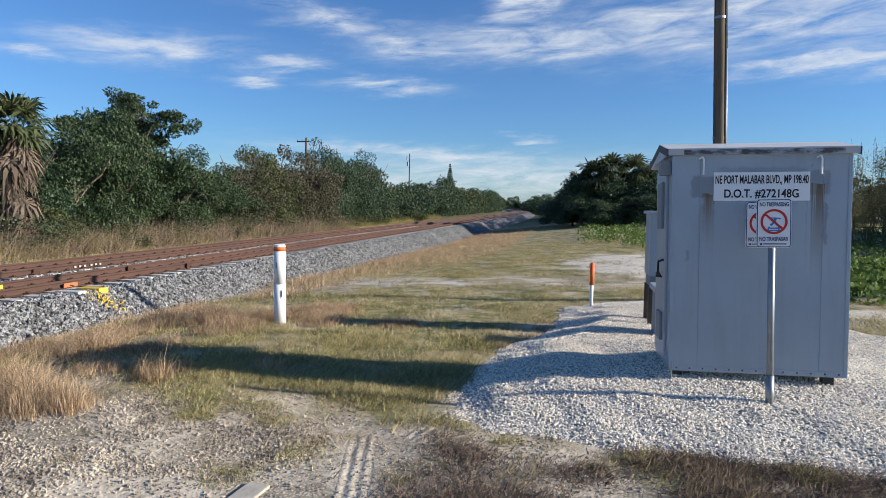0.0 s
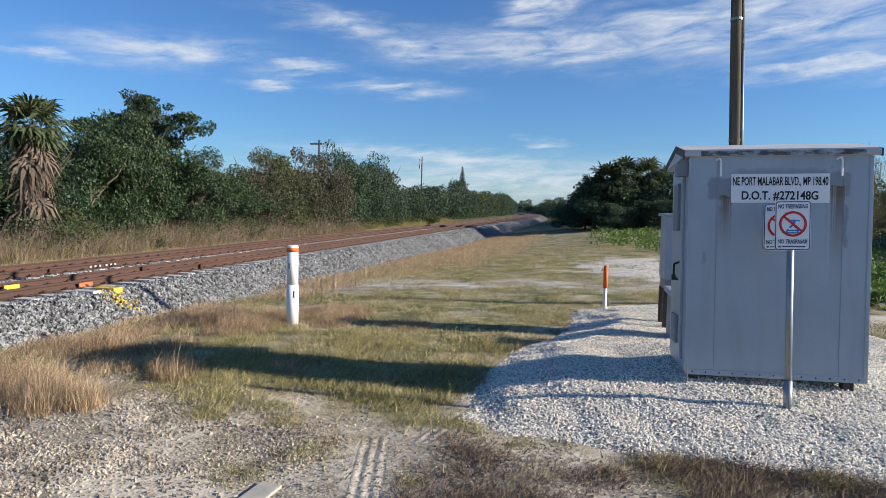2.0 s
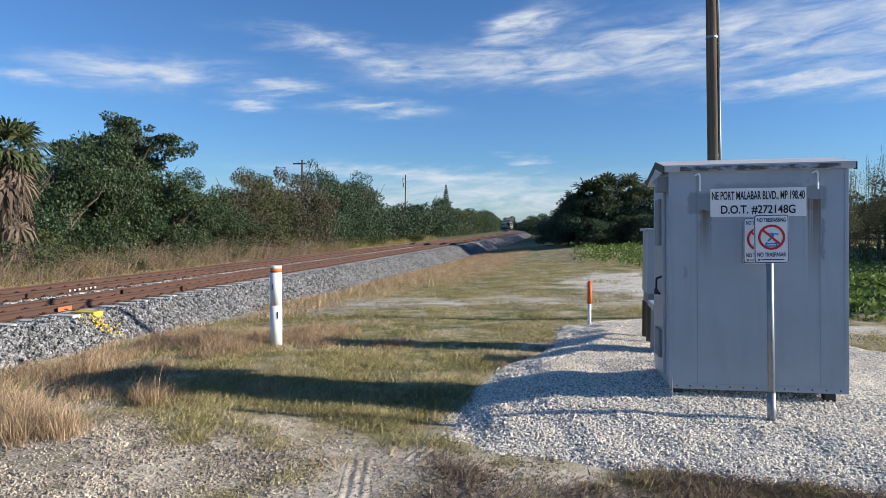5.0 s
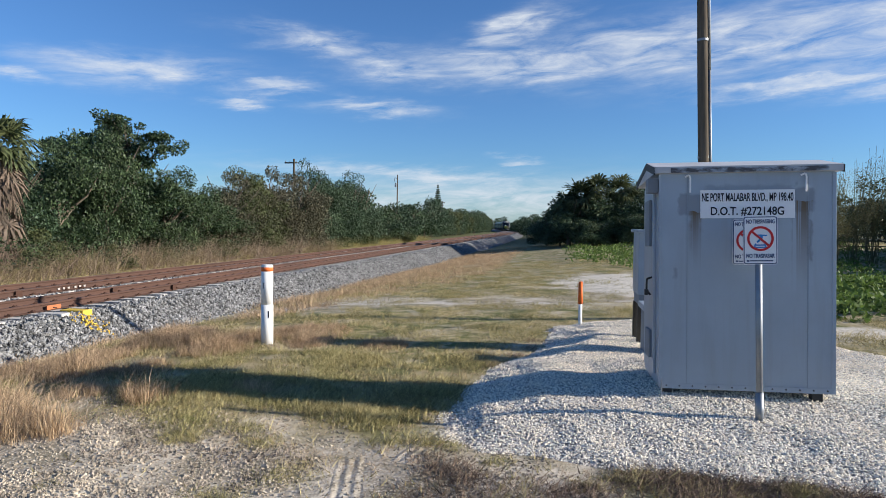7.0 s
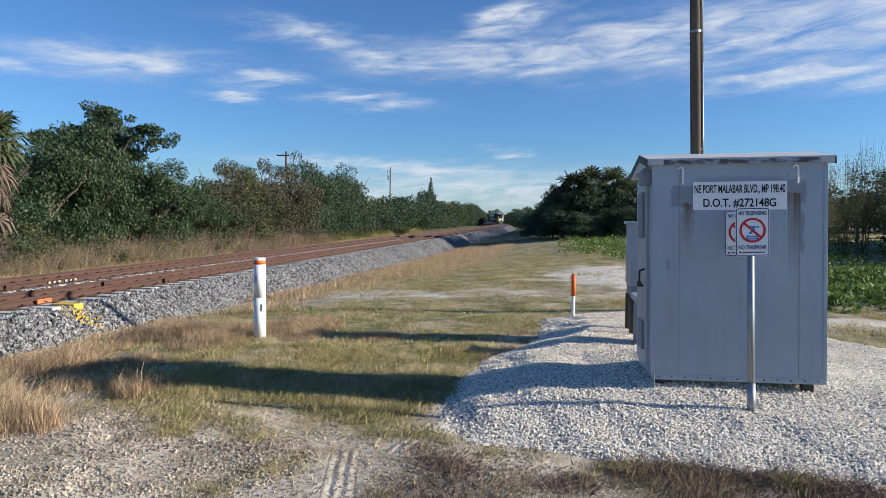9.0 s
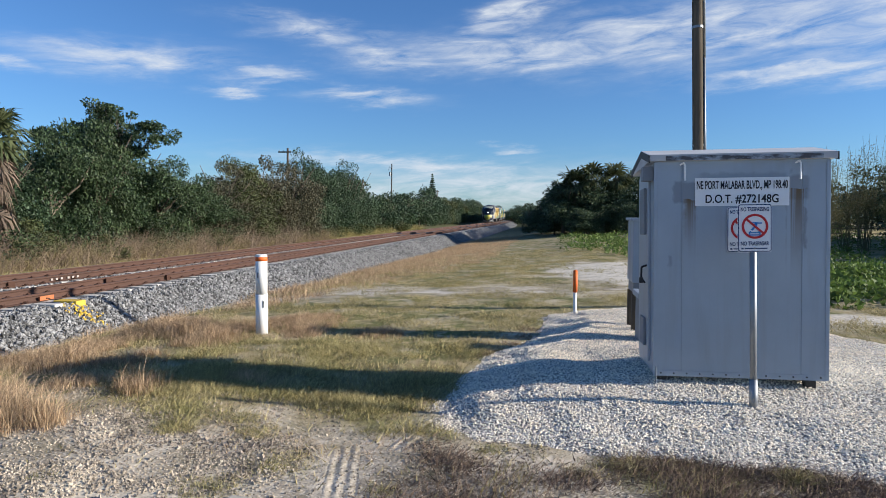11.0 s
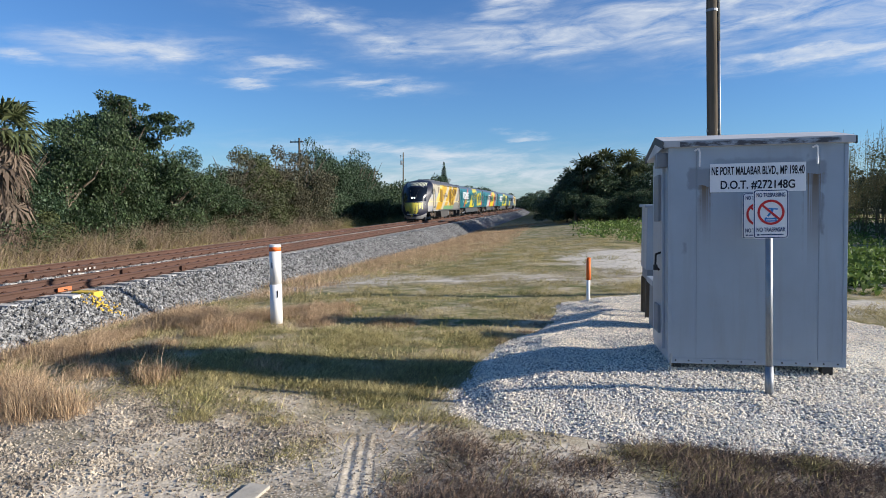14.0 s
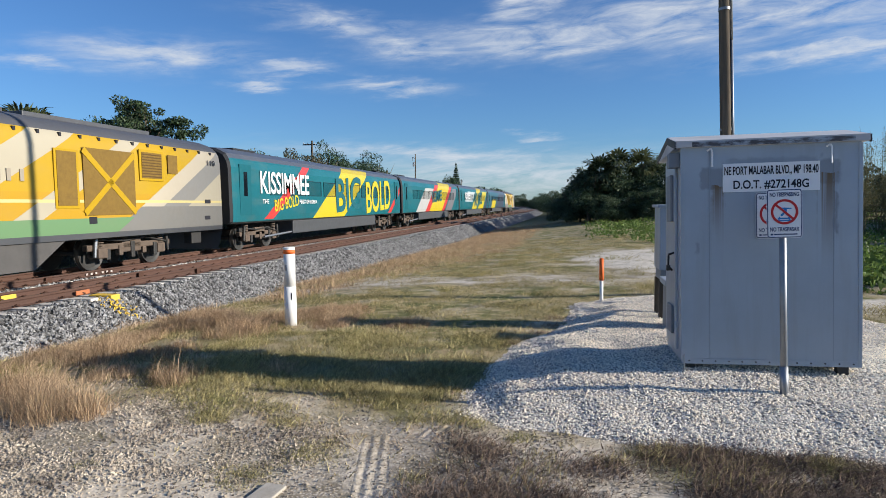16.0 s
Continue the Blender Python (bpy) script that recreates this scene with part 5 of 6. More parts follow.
def bare_trees():
    for j, (x, y, h) in enumerate(((18.5, 44, 7.0), (20.0, 45, 7.8), (21.5, 44, 7.6), (17.0, 43, 6.0), (23.0, 45, 7.2))):
        t = thing("bamboo_clump", "tall thin half-bare bamboo-like stems beyond the lawn", "bamboo", pose(x, y, ground_z(x, y)), group="bamboo clumps")
        rng = random.Random(40 + j)
        blobs = []
        for i in range(16):
            a = rng.uniform(0, 6.28)
            q = Vector((math.cos(a) * rng.uniform(0.2, 1.3), math.sin(a) * 0.8, h * rng.uniform(0.6, 1.0)))
            part("stem", tube((rng.uniform(-.3, .3), rng.uniform(-.3, .3), -0.1), q, 0.026, 0.006, 5), M["bare_stem"], t)
            blobs.append((q.x * 0.8, q.y * 0.8, q.z * 0.8, 0.3, 0.3, 0.9))
            blobs.append((q.x * 0.5, q.y * 0.5, q.z * 0.45, 0.5, 0.5, 0.9))
        v, f = leaf_cloud(blobs, 5500, 0.055, 50 + j, 0.25)
        part("foliage", mesh_from("foliage", v, f, M["bare_stem"]), None, t)


bare_trees()


def fence():
    t = thing("fence", "weathered post and rail fence across the far lawn", "fence")
    y = 52
    for i in range(14):
        x = 14 + i * 2.2
        z = ground_z(x, y)
        part("post", block(x - 0.06, x + 0.06, y - 0.06, y + 0.06, z - 0.2, z + 1.3, 0.01), M["pole"], t)
        if i < 13:
            for dz in (0.4, 0.8, 1.2):
                z2 = ground_z(x + 2.2, y)
                part("rail", tube((x, y - 0.07, z + dz), (x + 2.2, y - 0.07, z2 + dz), 0.035, 0.035, 6), M["pole"], t)


fence()


def wire_pole(name, x, y, h, arm, label, can=False):
    t = thing(name, label, "utility pole", pose(x, y, ground_z(x, y)), group="distant utility poles")
    part("shaft", tube((0, 0, -0.3), (0.1, 0, h), 0.17, 0.11, 10), M["pole"], t)
    if arm:
        part("cross_arm", block(-arm, arm * 0.5, -0.06, 0.06, h - 0.5, h - 0.36, 0.01), M["pole"], t)
        for sx in (-arm * 0.9, -arm * 0.4, arm * 0.4):
            part("insulator", tube((sx, 0, h - 0.36), (sx, 0, h - 0.2), 0.05, 0.04, 8), M["galv"], t)
    if can:
        part("transformer", tube((-0.3, 0, h - 2.6), (-0.3, 0, h - 1.7), 0.22, 0.22, 12), M["galv"], t)
        part("bracket", rod([(0, 0, h - 1.0), (-0.5, 0, h - 0.6), (-0.6, 0, h - 1.4)], 0.04), M["dark_steel"], t)


wire_pole("wooden_power_pole", -29.0, 68, 9.6, 1.0, "old wooden pole with a short cross arm above the thicket")
wire_pole("transformer_pole", -33, 132, 13.0, 0, "slim pole with a transformer above the treetops", True)
wire_pole("wooden_power_pole", -29, 165, 8.8, 1.2, "small distant wooden power pole")


def norfolk_pine():
    t = thing("norfolk_pine", "slender tiered pine above the distant treetops", "pine tree", pose(-33, 180, -0.3))
    h = 14.0
    b = tube((0, 0, 0), (0, 0, h), 0.2, 0.03, 8)
    part("trunk", b, M["bark"], t)
    blobs = []
    for i in range(15):
        z = 5.5 + i * 0.57
        r = 1.7 * (1 - i / 16)
        for k in range(7):
            a = k * 0.9 + i
            blobs.append((r * 0.6 * math.cos(a), r * 0.6 * math.sin(a), z, r * 0.42, r * 0.42, 0.13))
    v, f = leaf_cloud(blobs, 5000, 0.22, 91)
    part("crown", mesh_from("crown", v, f, M["leaf_dark"]), None, t)


norfolk_pine()


# ---------------------------------------------------------------- train
LOCO_L, CAR_L, HALF = 21.4, 25.3, 1.60
CREAM, YELLOW, AMBER, GREEN, SLATE, NAVY, SILVER = (0.38, 0.34, 0.25), (0.41, 0.255, 0.006), (0.41, 0.235, 0.006), (0.115, 0.22, 0.10), (0.06, 0.064, 0.07), (0.005, 0.007, 0.022), (0.26, 0.26, 0.26)


def loco_paint():
    k = Mat("locomotive_livery", 0.32, 0, 0.5)
    s = k.math("ADD", k.y, LOCO_L / 2)
    z, ax = k.z, k.math("ABSOLUTE", k.x)
    u = k.math("SUBTRACT", s, k.math("MULTIPLY", k.math("SUBTRACT", z, 1.2), 1.74))
    col = k.mix(k.band(k.math("SUBTRACT", s, k.math("MULTIPLY", k.math("SUBTRACT", z, 2.0), 1.1)), 0.0, 5.2), CREAM, CREAM)
    # grey flash behind the cab
    col = k.mix(k.math("MULTIPLY", k.band(z, 2.35, 3.0), k.math("LESS_THAN", k.math("SUBTRACT", s, k.math("MULTIPLY", z, 1.2)), 3.6)), col, (0.32, 0.32, 0.32))
    col = k.mix(k.band(u, 3.6, 4.93), col, (0.52, 0.41, 0.10))
    col = k.mix(k.math("MULTIPLY", k.band(u, 3.6, 4.93), k.math("LESS_THAN", z, 2.15)), col, CREAM)
    col = k.mix(k.band(u, 4.93, 7.92), col, k.mix(k.math("LESS_THAN", z, 2.45), YELLOW, AMBER))
    col = k.mix(k.band(u, 9.46, 15.5), col, k.mix(k.math("LESS_THAN", z, 2.3), YELLOW, AMBER))
    col = k.mix(k.band(u, 11.3, 12.2), col, CREAM)
    col = k.mix(k.band(u, 16.6, 18.0), col, (0.21, 0.205, 0.19))
    col = k.mix(k.band(u, 15.5, 16.6), col, (0.42, 0.37, 0.28))
    col = k.mix(k.math("MULTIPLY", k.math("LESS_THAN", z, 1.9), k.math("GREATER_THAN", u, 15.5)), col, (0.17, 0.165, 0.15))
    col = k.mix(k.math("MULTIPLY", k.math("LESS_THAN", z, 1.58), k.band(u, 9.2, 15.7)), col, GREEN)
    col = k.mix(k.math("MULTIPLY", k.band(z, 2.02, 2.10), k.math("GREATER_THAN", s, 1.5)), col, (0.55, 0.46, 0.19))
    col = k.mix(k.math("MULTIPLY", k.math("LESS_THAN", z, 1.6), k.math("LESS_THAN", u, 4.93)), col, SILVER)
    col = k.mix(k.math("LESS_THAN", z, 1.16), col, k.mix(k.math("LESS_THAN", s, 6.5), SLATE, SILVER))
    # dark nose, swept back to the roof
    edge = k.math("MULTIPLY_ADD", k.math("POWER", k.math("MAXIMUM", k.math("SUBTRACT", z, 1.55), 0.0), 1.35), 0.66, 1.95)
    col = k.mix(k.math("MULTIPLY", k.math("LESS_THAN", s, edge), k.math("GREATER_THAN", z, k.math("MULTIPLY_ADD", k.math("POWER", ax, 2.5), 0.22, 0.48))), col, NAVY)
    # yellow drips below the windscreen, pale ones on the brow
    comb = k.math("SINE", k.math("MULTIPLY_ADD", k.x, 47.0, k.math("MULTIPLY", k.z, 1.2)))
    drip = k.math("MULTIPLY_ADD", k.math("SINE", k.math("MULTIPLY", k.x, 11.0)), 0.16, k.math("MULTIPLY_ADD", ax, 0.95, 0.48))
    front = k.math("MULTIPLY", k.math("LESS_THAN", s, 2.2), k.math("LESS_THAN", ax, 0.98))
    solid = k.math("MAXIMUM", k.math("GREATER_THAN", comb, k.math("ADD", k.math("MULTIPLY_ADD", k.math("SUBTRACT", 1.95, z), 1.15, -1.75), k.math("MULTIPLY", ax, 1.35))), k.math("LESS_THAN", ax, 0.0))
    m = k.math("MULTIPLY", k.math("MULTIPLY", front, k.band(z, 0.4, 1.92)), k.math("MULTIPLY", solid, k.math("GREATER_THAN", z, drip)))
    col = k.mix(m, col, (0.52, 0.45, 0.06))
    brow = k.math("MULTIPLY", k.math("MULTIPLY", k.band(z, 3.68, 4.05), k.math("LESS_THAN", s, 3.4)), k.math("GREATER_THAN", comb, -0.35))
    col = k.mix(k.math("MULTIPLY", brow, k.math("LESS_THAN", ax, 1.1)), col, (0.55, 0.56, 0.42))
    # roof
    col = k.mix(k.math("MULTIPLY", k.math("GREATER_THAN", z, 3.93), k.math("GREATER_THAN", s, 4.4)), col, (0.075, 0.078, 0.085))
    dirt = k.ramp(k.noise(1.3, 6, (1, 0.4, 1)), 0.45, 0.8)
    low = k.math("MULTIPLY", k.math("MULTIPLY", dirt, 0.16), k.math("GREATER_THAN", s, k.math("ADD", edge, 0.1)))
    k.color(k.mix(low, col, (0.22, 0.18, 0.13)))
    k.rough(k.math("MULTIPLY_ADD", k.noise(8, 3), 0.15, 0.42))
    return k.m


def car_paint(name, base, stripes, end):
    """Coach livery: stripes are (from, to, colour) along a slanted line, end the dark end cap length."""
    k = Mat(name, 0.35, 0, 0.5)
    s = k.math("ADD", k.y, CAR_L / 2)
    u = k.math("SUBTRACT", s, k.math("MULTIPLY", k.math("SUBTRACT", k.z, 1.2), 1.75))
    col = k.mix(k.ramp(k.noise(0.5, 3), 0.4, 0.7), base, tuple(v * 0.85 for v in base))
    for a, b, c, z0, z1 in stripes:
        col = k.mix(k.math("MULTIPLY", k.band(u, a, b), k.band(k.z, z0, z1)), col, c)
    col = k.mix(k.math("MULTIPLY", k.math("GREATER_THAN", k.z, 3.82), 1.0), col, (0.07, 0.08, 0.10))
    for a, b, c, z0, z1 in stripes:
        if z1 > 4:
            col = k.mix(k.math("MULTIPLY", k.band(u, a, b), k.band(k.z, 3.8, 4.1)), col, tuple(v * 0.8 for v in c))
    col = k.mix(k.math("LESS_THAN", k.z, 1.22), col, (0.06, 0.065, 0.07))
    k.color(k.mix(k.math("MULTIPLY", k.ramp(k.noise(1.6, 5, (1, 0.4, 1)), 0.5, 0.8), 0.2), col, (0.2, 0.18, 0.14)))
    k.rough(k.math("MULTIPLY_ADD", k.noise(8, 3), 0.2, 0.25))
    return k.m


TEAL = (0.009, 0.118, 0.142)
M["loco"] = loco_paint()
PALE_Y = (0.52, 0.41, 0.022)
RED = (0.50, 0.045, 0.04)
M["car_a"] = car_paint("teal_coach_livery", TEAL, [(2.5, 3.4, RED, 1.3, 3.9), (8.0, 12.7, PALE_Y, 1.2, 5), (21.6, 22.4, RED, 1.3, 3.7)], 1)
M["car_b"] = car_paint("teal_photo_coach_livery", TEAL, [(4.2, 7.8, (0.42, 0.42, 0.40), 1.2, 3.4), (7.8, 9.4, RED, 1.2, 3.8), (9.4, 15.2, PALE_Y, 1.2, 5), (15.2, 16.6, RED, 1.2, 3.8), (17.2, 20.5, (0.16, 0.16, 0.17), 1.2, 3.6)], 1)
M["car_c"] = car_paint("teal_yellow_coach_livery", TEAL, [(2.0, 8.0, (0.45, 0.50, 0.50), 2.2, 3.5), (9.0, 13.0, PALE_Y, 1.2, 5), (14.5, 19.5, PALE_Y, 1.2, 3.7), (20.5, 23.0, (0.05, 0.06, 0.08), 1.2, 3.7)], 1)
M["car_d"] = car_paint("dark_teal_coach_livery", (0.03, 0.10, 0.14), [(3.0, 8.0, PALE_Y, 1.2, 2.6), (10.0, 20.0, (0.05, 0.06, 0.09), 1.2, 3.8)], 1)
M["coach_glass"] = Mat("dark_coach_glass", 0.08, 0, 0.4).color((0.006, 0.008, 0.012)).m
M["louvre"] = simple("dusty_louvre", (0.20, 0.12, 0.022), 0.7, 0.2, 0.5, 9, 0.3)
M["louvre_tan"] = simple("tan_louvre", (0.32, 0.25, 0.18), 0.7, 0.1, 0.4, 9, 0.3)
M["gangway"] = simple("black_gangway", (0.018, 0.02, 0.024), 0.7, 0, 0.3)
M["loco_roof"] = simple("grey_roof_sheet", (0.09, 0.093, 0.10), 0.5, 0.2, 0.4, 2)
M["plain_yellow"] = simple("yellow_panel_paint", YELLOW, 0.4, 0, 0.15)
M["cream_paint"] = simple("cream_door_paint", CREAM, 0.4, 0, 0.15, 4)
M["white_letters"] = simple("white_letters", (0.62, 0.64, 0.64), 0.5, 0, 0.05)
M["yellow_letters"] = simple("yellow_letters", PALE_Y, 0.5, 0, 0.05)
M["teal_letters"] = simple("teal_letters", (0.01, 0.10, 0.12), 0.5, 0, 0.05)
M["grey_letters"] = simple("grey_letters", (0.30, 0.26, 0.20), 0.5, 0, 0.05)
lit = bpy.data.materials.new("headlight_glow")
lit.use_nodes = True
lit.node_tree.nodes["Principled BSDF"].inputs["Emission Color"].default_value = (1.0, 0.97, 0.9, 1)
lit.node_tree.nodes["Principled BSDF"].inputs["Emission Strength"].default_value = 9.0
M["lit"] = lit


def wheelset(parent, y, side_x=0.75, r=0.52):
    w = part("wheelset", tube((-0.85, 0, 0), (0.85, 0, 0), 0.085, 0.085, 10), M["dark_steel"], parent, "steel wheels on an axle", False, pose(0, y, r))
    for sx in (-1, 1):
        b = tube((sx * 0.68, 0, 0), (sx * 0.81, 0, 0), r, r, 32)
        tube((sx * 0.66, 0, 0), (sx * 0.685, 0, 0), r + 0.03, r + 0.03, 32, b)
        tube((sx * 0.805, 0, 0), (sx * 0.83, 0, 0), 0.19, 0.16, 16, b)
        for f in b.faces:
            if abs(f.normal.x) > 0.9 and f.calc_area() > 0.3:
                f.material_index = 1
        bmesh.ops.inset_individual(b, faces=[f for f in b.faces if f.material_index == 1 and abs(f.calc_center_median().x) > 0.75], thickness=0.09, depth=-0.035)
        part("wheel", b, [M["wheel"], M["dark_steel"]], w)
    return w


def bogie(t, yc, base, heavy):
    """Frame, axle boxes, springs, dampers and brake rigging on both sides."""
    fr = bmesh.new()
    for sx in (-1, 1):
        x0, x1 = sorted((sx * 0.98, sx * 1.16))
        block(x0, x1, yc - base / 2 - 0.55, yc + base / 2 + 0.55, 0.60, 0.78, 0.03, fr)
        block(x0, x1, yc - 0.45, yc + 0.45, 0.48, 0.95, 0.05, fr)
    block(-1.0, 1.0, yc - 0.3, yc + 0.3, 0.5, 0.85, 0.03, fr)
    f = part("bogie_frame", fr, M["bogie"], t, "dusty brown bogie frame")
    rng = random.Random(int(yc * 10))
    for sx in (-1, 1):
        for sy in (-1, 1):
            y = yc + sy * base / 2
            part("axle_box", block(min(sx * 1.0, sx * 1.24), max(sx * 1.0, sx * 1.24), y - 0.2, y + 0.2, 0.36, 0.68, 0.05), M["bogie"], f)
            b = bmesh.new()
            for k in range(6):
                z = 0.68 + k * 0.07
                tube((sx * 1.12, y + sy * 0.02, z), (sx * 1.12, y + sy * 0.02, z + 0.04), 0.12, 0.12, 12, b)
            part("coil_spring", b, M["bogie"], f)
            part("damper", tube((sx * 1.22, y + sy * 0.34, 0.42), (sx * 1.22, y + sy * 0.26, 1.02), 0.045, 0.06, 10), M["galv"] if rng.random() < 0.35 else M["dark_steel"], f)
        for k in range(5 if heavy else 3):
            y = yc - base / 2 + base * (k + 0.5) / (5 if heavy else 3)
            part("brake_block", block(min(sx * 1.02, sx * 1.2), max(sx * 1.02, sx * 1.2), y - 0.09, y + 0.09, 0.30 + 0.1 * (k % 2), 0.62 + 0.1 * (k % 3), 0.03), M["bogie"] if k % 2 else M["dark_steel"], f)
        part("brake_pipe", rod([(sx * 1.2, yc - base / 2, 0.92), (sx * 1.22, yc - 0.4, 0.85), (sx * 1.22, yc + 0.5, 0.93), (sx * 1.2, yc + base / 2 + 0.3, 0.72)], 0.03), M["dark_steel"], f)
    for sy in (-1, 1):
        wheelset(t, yc + sy * base / 2)


def body_half(z):
    return lerp_table(z, [(0.2, 1.30), (0.45, 1.46), (1.0, 1.58), (1.3, HALF), (3.55, HALF - 0.04), (3.80, HALF - 0.10), (3.96, HALF - 0.19), (4.15, HALF - 0.40), (4.31, 0.80), (4.40, 0.42), (4.44, 0.0)])


def nose_y(z):
    return lerp_table(z, [(0.2, 1.1), (0.45, 0.80), (0.8, 0.62), (1.2, 0.58), (1.6, 0.66), (1.95, 0.82), (2.5, 1.15), (3.1, 1.50), (3.55, 1.95), (3.9, 2.5), (4.15, 3.2), (4.32, 4.2), (4.44, 5.4)])


def nose_sweep(z):
    """How far the corners of the nose lie behind its middle."""
    return lerp_table(z, [(0.2, 1.9), (1.9, 1.9), (2.9, 1.3), (3.6, 1.25), (4.44, 0.9)])


def locomotive(label):
    t = thing("locomotive", label, "locomotive", group="train")
    zs = [0.24, 0.34, 0.45, 0.6, 0.8, 1.0, 1.2, 1.4, 1.6, 1.8, 2.0, 2.25, 2.5, 2.75, 3.0, 3.25, 3.5, 3.68, 3.80, 3.90, 3.98, 4.08, 4.18, 4.26, 4.33, 4.39, 4.44]
    fx = [math.sin(radians(a)) for a in range(90, -91, -9)]
    rows, b = [], bmesh.new()
    for z in zs:
        h = body_half(z)
        y0 = nose_y(z)
        cap = [(h * x, y0 + nose_sweep(z) * abs(x) ** 2.2) for x in fx]
        ys = cap[0][1]
        side = [ys + (LOCO_L - ys) * k for k in (1.0, 0.75, 0.5, 0.3, 0.2, 0.12, 0.05)]
        line = [(h, y) for y in side] + cap + [(-h, y) for y in side[::-1]]
        low = 0.55 if z < 1.1 else 0.0
        rows.append([b.verts.new((x, y - LOCO_L / 2, z)) for x, y in line])
    n = len(rows[0])
    for p, q in zip(rows, rows[1:]):
        for i in range(n - 1):
            b.faces.new((p[i], p[i + 1], q[i + 1], q[i]))
    for p, q in zip(rows, rows[1:]):
        b.faces.new((p[n - 1], p[0], q[0], q[n - 1]))
    b.faces.new(rows[0][::-1])
    bmesh.ops.remove_doubles(b, verts=b.verts, dist=0.0005)
    # the side skirts open over the bogies
    cut = [f for f in b.faces if f.calc_center_median().z < 1.0 and abs(f.normal.x) > 0.8 and abs(f.calc_center_median().x) > 1.2]
    bmesh.ops.delete(b, geom=[f for f in cut if f.calc_center_median().y > -8.8], context="FACES")
    bmesh.ops.delete(b, geom=[f for f in b.faces if abs(f.normal.z) > 0.9 and f.calc_center_median().z < 0.3 and len(f.verts) > 10], context="FACES")
    bmesh.ops.recalc_face_normals(b, faces=b.faces)
    part("body", b, M["loco"], t, "", True)
    o = -LOCO_L / 2
    part("underframe", block(-1.3, 1.3, o + 2.2, o + LOCO_L - 0.05, 0.95, 1.14), M["dark_steel"], t)
    # tank between the bogies with slanted ends
    tank = bmesh.new()
    pr = [(7.9, 1.17), (8.7, 0.30), (12.6, 0.30), (13.9, 1.17)]
    a = [tank.verts.new((1.52, o + y, z)) for y, z in pr]
    c = [tank.verts.new((-1.52, o + y, z)) for y, z in pr]
    for i in range(4):
        k = (i + 1) % 4
        tank.faces.new((a[i], a[k], c[k], c[i]))
    tank.faces.new(a)
    tank.faces.new(c)
    bmesh.ops.recalc_face_normals(tank, faces=tank.faces)
    part("fuel_tank", tank, simple("slate_tank", (0.10, 0.095, 0.09), 0.5, 0.2, 0.5, 2), t, "slate-grey fuel tank")
    bogie(t, o + 5.0, 2.67, True)
    bogie(t, o + 16.75, 2.75, True)
    part("snow_plough", block(-1.1, 1.1, o + 1.75, o + 2.0, 0.14, 0.5, 0.04), M["dark_steel"], t)
    part("equipment_box", block(1.1, 1.42, o + 19.6, o + 20.2, 0.55, 1.1, 0.03), M["dark_steel"], t)
    part("rear_gangway", block(-0.75, 0.75, o + LOCO_L - 0.02, o + LOCO_L + 0.5, 0.9, 3.6, 0.05), M["gangway"], t)
    # roof with clips along its edge
    b = bmesh.new()
    y = 5.0
    while y < 21.2:
        for sx in (-1, 1):
            x = sx * (HALF - 0.13)
            block(x - 0.05, x + 0.05, o + y - 0.04, o + y + 0.04, 3.80, 3.90, 0, b)
        y += 0.72
    tagged(part("roof_clips", b, M["ink"], t, "row of dark roof clips"), kind="stuff")
    for y0, y1 in ((6.0, 9.6), (10.0, 12.8), (13.4, 18.6)):
        part("roof_hatch", block(-0.6, 0.6, o + y0, o + y1, 4.33, 4.48, 0.03), M["loco_roof"], t)
    for sx in (1, -1):
        def side(name, s0, s1, z0, z1, mat, d=0.012, label="", bev=0.0):
            x0 = sx * (HALF - 0.012)
            x1 = sx * (HALF + d)
            return part(name, block(min(x0, x1), max(x0, x1), o + s0, o + s1, z0, z1, bev), M[mat], t, label)
        side("cab_window", 3.06, 3.44, 2.80, 3.40, "coach_glass", -0.009, "dark cab side window", 0.0)
        d = side("door", 3.64, 4.42, 1.22, 3.60, "cream_paint", 0.010, "cream cab door", 0.004)
        side("door_window", 3.82, 4.16, 2.80, 3.44, "coach_glass", 0.016, "", 0.004)
        # raised black plate draws the shade inside a step recess
        side("step_recess", 3.93, 4.16, 1.30, 1.52, "ink", 0.014)
        for s0 in (3.58, 4.50):
            part("grab_rail", rod([(sx * (HALF + 0.01), o + s0, 1.35), (sx * (HALF + 0.06), o + s0, 1.45), (sx * (HALF + 0.06), o + s0, 3.2), (sx * (HALF + 0.01), o + s0, 3.3)], 0.018), M["galv"], t)
        side("vent_panel", 6.45, 7.05, 3.02, 3.64, "louvre_tan")
        side("louvre_frame", 7.66, 8.94, 1.94, 3.45, "plain_yellow", 0.008)
        side("louvre", 7.76, 8.84, 2.02, 3.36, "louvre", 0.02, "dusty ochre louvred grille")
        side("louvre_frame", 13.28, 14.12, 1.86, 3.46, "plain_yellow", 0.008)
        side("louvre", 13.36, 14.04, 1.94, 3.40, "louvre", 0.02, "dusty ochre louvred grille")
        fan = side("fan_grille", 14.30, 16.42, 1.66, 3.56, "louvre", 0.012, "large ochre grille with a yellow cross")
        for p, q in (((14.3, 3.5), (16.42, 1.72)), ((14.3, 1.72), (16.42, 3.5))):
            bb = bmesh.new()
            dy, dz = q[0] - p[0], q[1] - p[1]
            L, nn = math.hypot(dy, dz), None
            ny, nz = -dz / L * 0.09, dy / L * 0.09
            lo = [(p[0] + ny, p[1] + nz), (q[0] + ny, q[1] + nz), (q[0] - ny, q[1] - nz), (p[0] - ny, p[1] - nz)]
